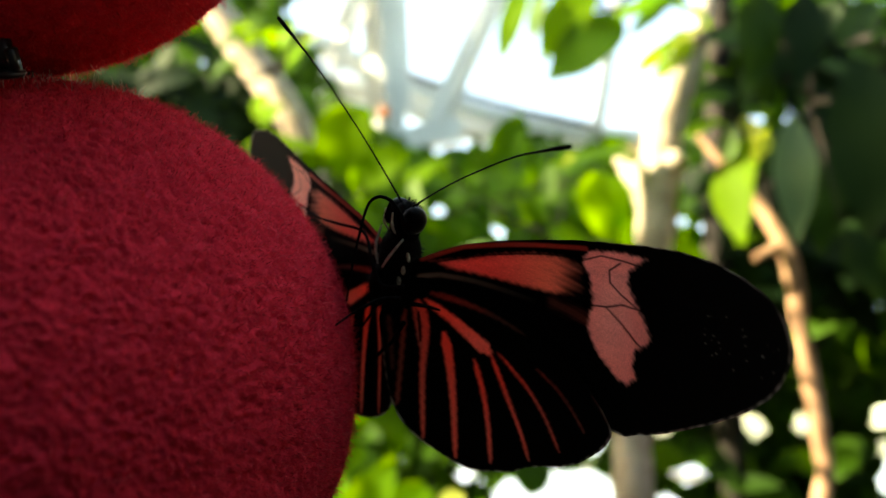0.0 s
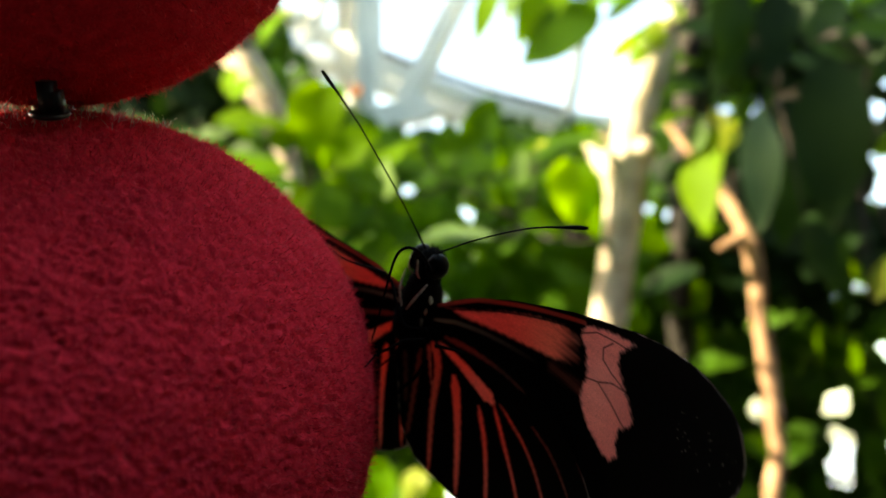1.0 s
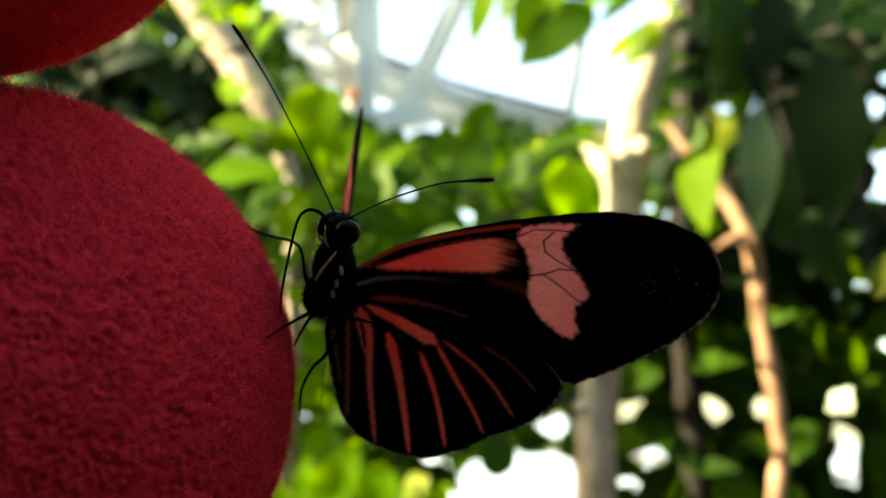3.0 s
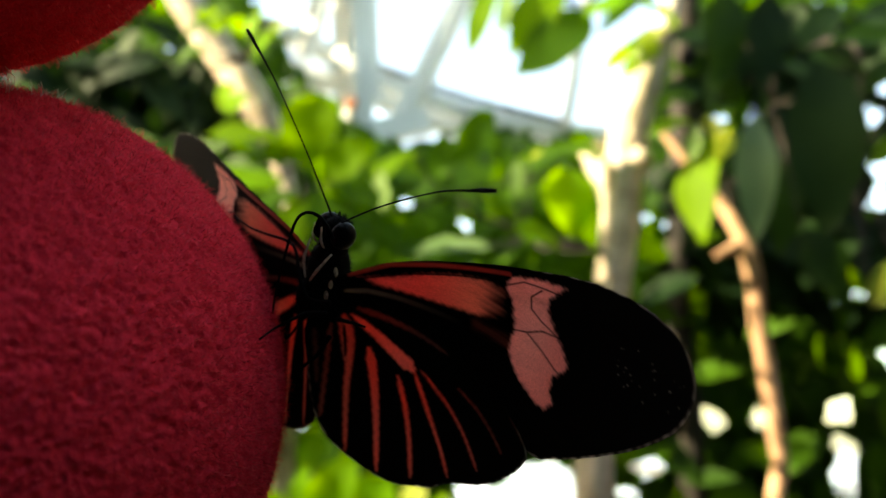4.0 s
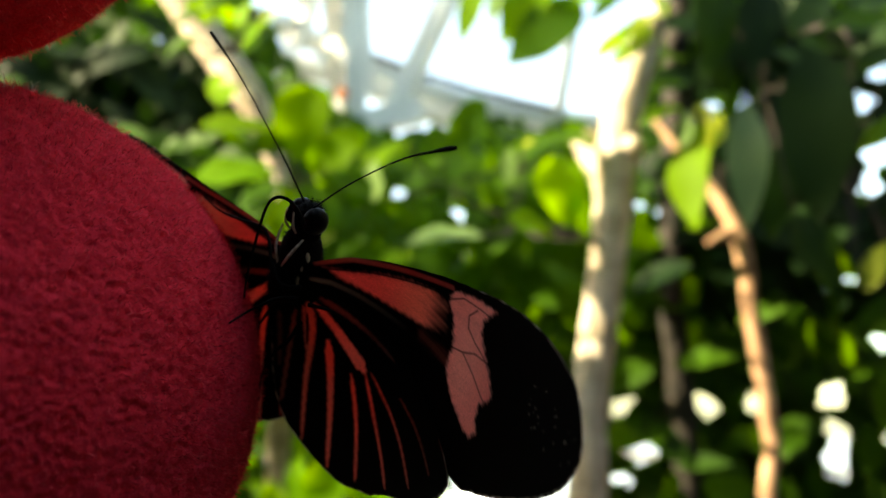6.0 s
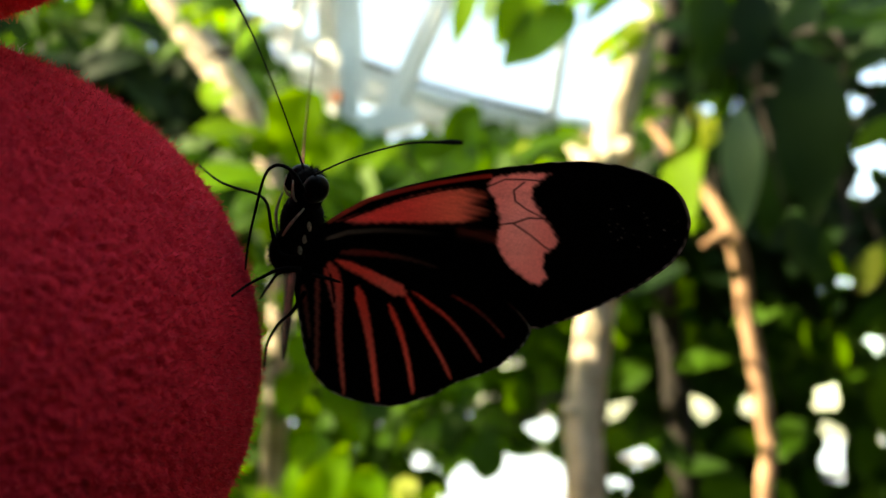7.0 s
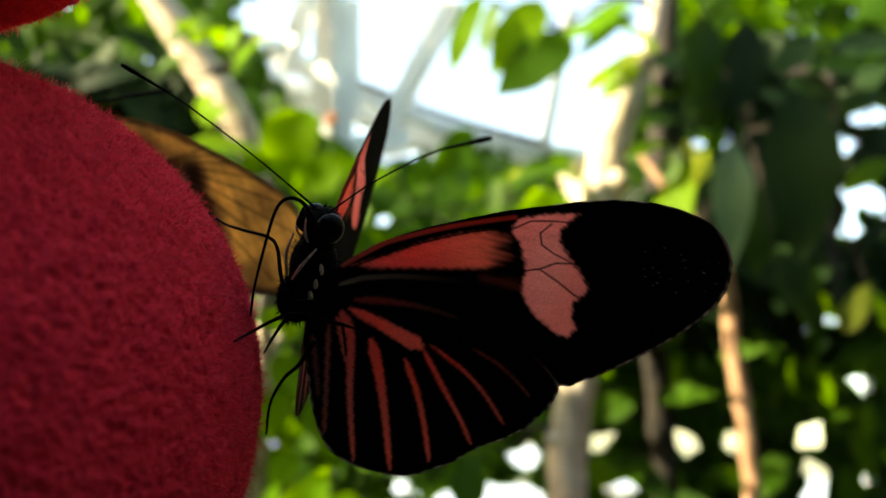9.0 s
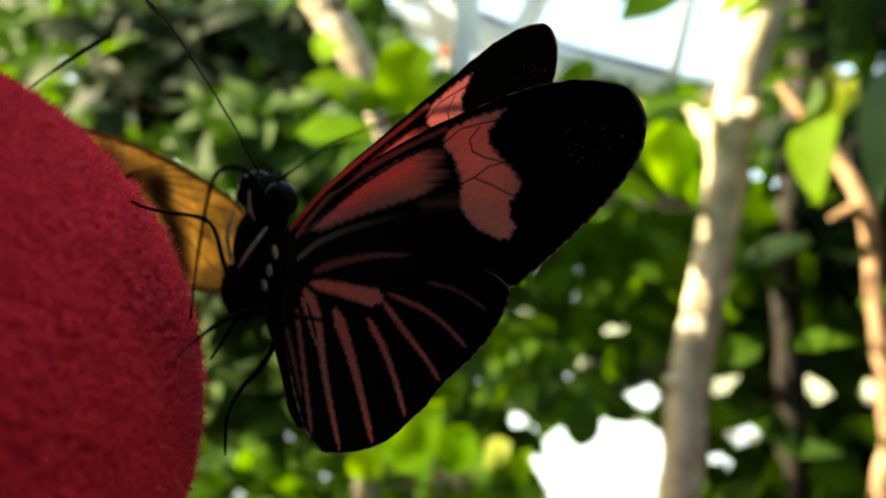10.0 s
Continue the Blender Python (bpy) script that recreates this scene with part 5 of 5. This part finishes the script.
# seconds and rise of the wings on the ball's side
FLAP_BALL_SIDE = [
        (0, -4.2), (0.1, -10.0), (0.2, -5.6), (0.3, 2.7), (0.4, 14.3), (0.5, 18.1), (0.6, 17.6), (0.7, 5.8),
        (0.8, -12.0), (0.9, -18.0), (1, -14.0), (1.1, -5.1), (1.2, 16.0), (1.3, 38.0), (1.4, 53.2), (1.5, 54.4),
        (1.6, 45.0), (1.7, 24.7), (1.8, 7.3), (1.9, -8.0), (2, -12.0), (2.1, -6.0), (2.2, 2.2), (2.3, 17.5),
        (2.4, 30.0), (2.5, 33.6), (2.6, 41.6), (2.7, 50.0), (2.8, 53.0), (2.9, 46.0), (3, 32.0), (3.1, 4.0),
        (3.2, -9.0), (3.3, -14.0), (3.4, -9.0), (3.5, 4.0), (3.6, 21.0), (3.7, 26.0), (3.8, 21.6), (3.9, 4.0),
        (4, -6.0), (4.1, -7.0), (4.2, -2.0), (4.3, 15.0), (4.4, 23.5), (4.5, 34.0), (4.6, 23.0), (4.7, 14.6),
        (4.8, 2.0), (4.9, -8.5), (5, -12.5), (5.1, -8.0), (5.2, 4.1), (5.3, 17.1), (5.4, 24.5), (5.5, 23.5),
        (5.6, 16.8), (5.7, 4.5), (5.8, -7.0), (5.9, -13.0), (6, -15.0), (6.1, -10.0), (6.2, 0.0), (6.3, 18.0),
        (6.4, 30.0), (6.5, 17.0), (6.6, 3.0), (6.7, 2.0), (6.8, 8.5), (6.9, 10.1), (7, 28.5), (7.1, 41.2),
        (7.2, 57.0), (7.3, 61.7), (7.4, 67.0), (7.5, 66.0), (7.6, 57.0), (7.7, 47.2), (7.8, 43.2), (7.9, 40.6),
        (8, 38.5), (8.1, 38.7), (8.2, 48.8), (8.3, 53.0), (8.4, 60.4), (8.5, 68.3), (8.6, 72.6), (8.7, 61.5),
        (8.8, 58.5), (8.9, 49.8), (9, 41.0), (9.1, 30.0), (9.2, 16.6), (9.3, 7.3), (9.4, 3.3), (9.5, 15.5),
        (9.6, 37.5), (9.7, 55.5), (9.8, 66.5), (9.9, 77.0), (10, 84.5),
]
# seconds, dip and fold of the brown wings; seconds, rise and fold of the feeler
BROWN_FLAP = [(0, 10, 125), (7.5, 10, 125), (7.7, 9, 90), (7.8, 8, 40), (7.9, -2, 36), (8, 0, 15), (8.1, -5, 33), (8.2, -3, 38), (8.3, -6, 33), (8.4, -12, 42), (8.5, 2, 45), (8.6, 30, 42), (8.7, 30, 27), (8.8, 29, 14), (9, 30, 6), (9.1, 31, 10), (9.2, 34, 24), (9.3, 42, 58), (9.4, 50, 78), (9.5, 50, 45), (9.6, 49, 51), (9.7, 44, 46), (9.8, 41, 40), (9.9, 41, 40), (10, 41, 43)]
BROWN_FEEL = [(0, 10, 85), (7.2, 10, 85), (7.4, 5, 10), (7.5, 8, 0), (7.8, 28, 0), (8.0, 38, 0), (8.4, 32, 0), (9.0, 19, 0), (9.5, 52, 0), (10, 42, 0)]


def motions():
    walk(postman, [
        (0, pose(-0.01177, 0.07982, 1.51009, 31.95, 28.30, -38.25)),
        (0.5, pose(-0.01171, 0.07973, 1.50934, 28.66, 25.91, -39.61)),
        (1, pose(-0.01185, 0.08219, 1.50960, 32.00, 27.16, -39.14)),
        (1.5, pose(-0.01200, 0.08078, 1.50943, 27.33, 24.62, -39.50)),
        (2, pose(-0.01192, 0.08062, 1.50983, 32.83, 28.20, -38.16)),
        (2.5, pose(-0.01162, 0.07867, 1.50974, 28.92, 25.71, -39.02)),
        (2.7, pose(-0.01205, 0.07895, 1.50920, 29.66, 25.92, -39.30)),
        (3.8, pose(-0.01157, 0.08031, 1.51030, 30.89, 28.31, -37.80)),
        (4, pose(-0.01218, 0.08120, 1.51013, 31.22, 29.01, -36.53)),
        (4.5, pose(-0.01182, 0.08033, 1.50985, 29.47, 26.51, -37.73)),
        (5, pose(-0.01177, 0.08102, 1.51005, 32.56, 29.11, -37.34)),
        (5.5, pose(-0.01181, 0.07975, 1.50980, 29.03, 26.88, -37.26)),
        (5.7, pose(-0.01176, 0.07954, 1.51002, 29.09, 29.52, -36.71)),
        (6.8, pose(-0.01218, 0.08040, 1.50985, 32.12, 30.11, -35.80)),
        (7, pose(-0.01228, 0.08134, 1.51055, 34.13, 30.90, -34.58)),
        (7.5, pose(-0.01216, 0.08109, 1.51045, 31.03, 28.98, -36.74)),
        (8, pose(-0.01217, 0.08176, 1.51060, 32.86, 30.07, -35.82)),
        (8.5, pose(-0.01179, 0.07941, 1.50989, 31.53, 28.11, -37.06)),
        (9, pose(-0.01197, 0.08066, 1.50979, 29.97, 26.70, -38.52)),
        (9.5, pose(-0.01058, 0.07825, 1.50930, 28.75, 26.51, -42.21)),
        (10, pose(-0.01072, 0.08222, 1.51133, 32.59, 17.88, -23.34)),
    ])
    for (kind, s), ob in postman_wings.items():
        slip = 0.0 if kind == "fore" else -1.5
        lift = -0.0001 if kind == "hind" else 0.0
        if s > 0:
            rows = [(t, pose(0, 0, 0, 0, 0, a + slip) @ Matrix.Translation((0, lift, 0))) for t, a in FLAP]
        else:
            rows = [(t, pose(0, 0, 0, -7.15, 1.51, -6.71) @ pose(0, 0, 0, 0, 0, -a - slip) @ pose(0, 0, 0, 0, 7.27 * (a - 40) / 25, 0) @ Matrix.Translation((0, lift, 0))) for t, a in FLAP_BALL_SIDE]
        walk(ob, rows)
    for ob, base, rows in ((postman_feelers[-1], (-0.0006, 0.0010, 0.0058), FEELER_BALL_SIDE), (postman_feelers[1], (0.0006, 0.0010, 0.0058), FEELER_FREE_SIDE)):
        walk(ob, [(t, pose(*base, rx, ry, rz)) for t, rx, ry, rz in rows])
    walk(brown, [(t, pose(*p, *BROWN_TURN)) for t, p in BROWN_PATH])
    level = pose(0, 0, 0, *BROWN_TURN).inverted()
    for ob, slip, lift in ((brown_fore, 0, 0.0), (brown_hind, 6, -0.0003)):
        walk(ob, [(t, pose(0, lift, 0, 0, tip, 0) @ pose(0, 0, 0, 0, 0, turn)) for t, tip, turn in BROWN_FLAP])
    walk(brown_feeler, [(t, Matrix.Translation((-0.0085, 0, 0.0005)) @ level @ pose(0, 0, 0, 0, -rise, 0) @ pose(0, 0, 0, 0, 0, turn)) for t, rise, turn in BROWN_FEEL])


motions()
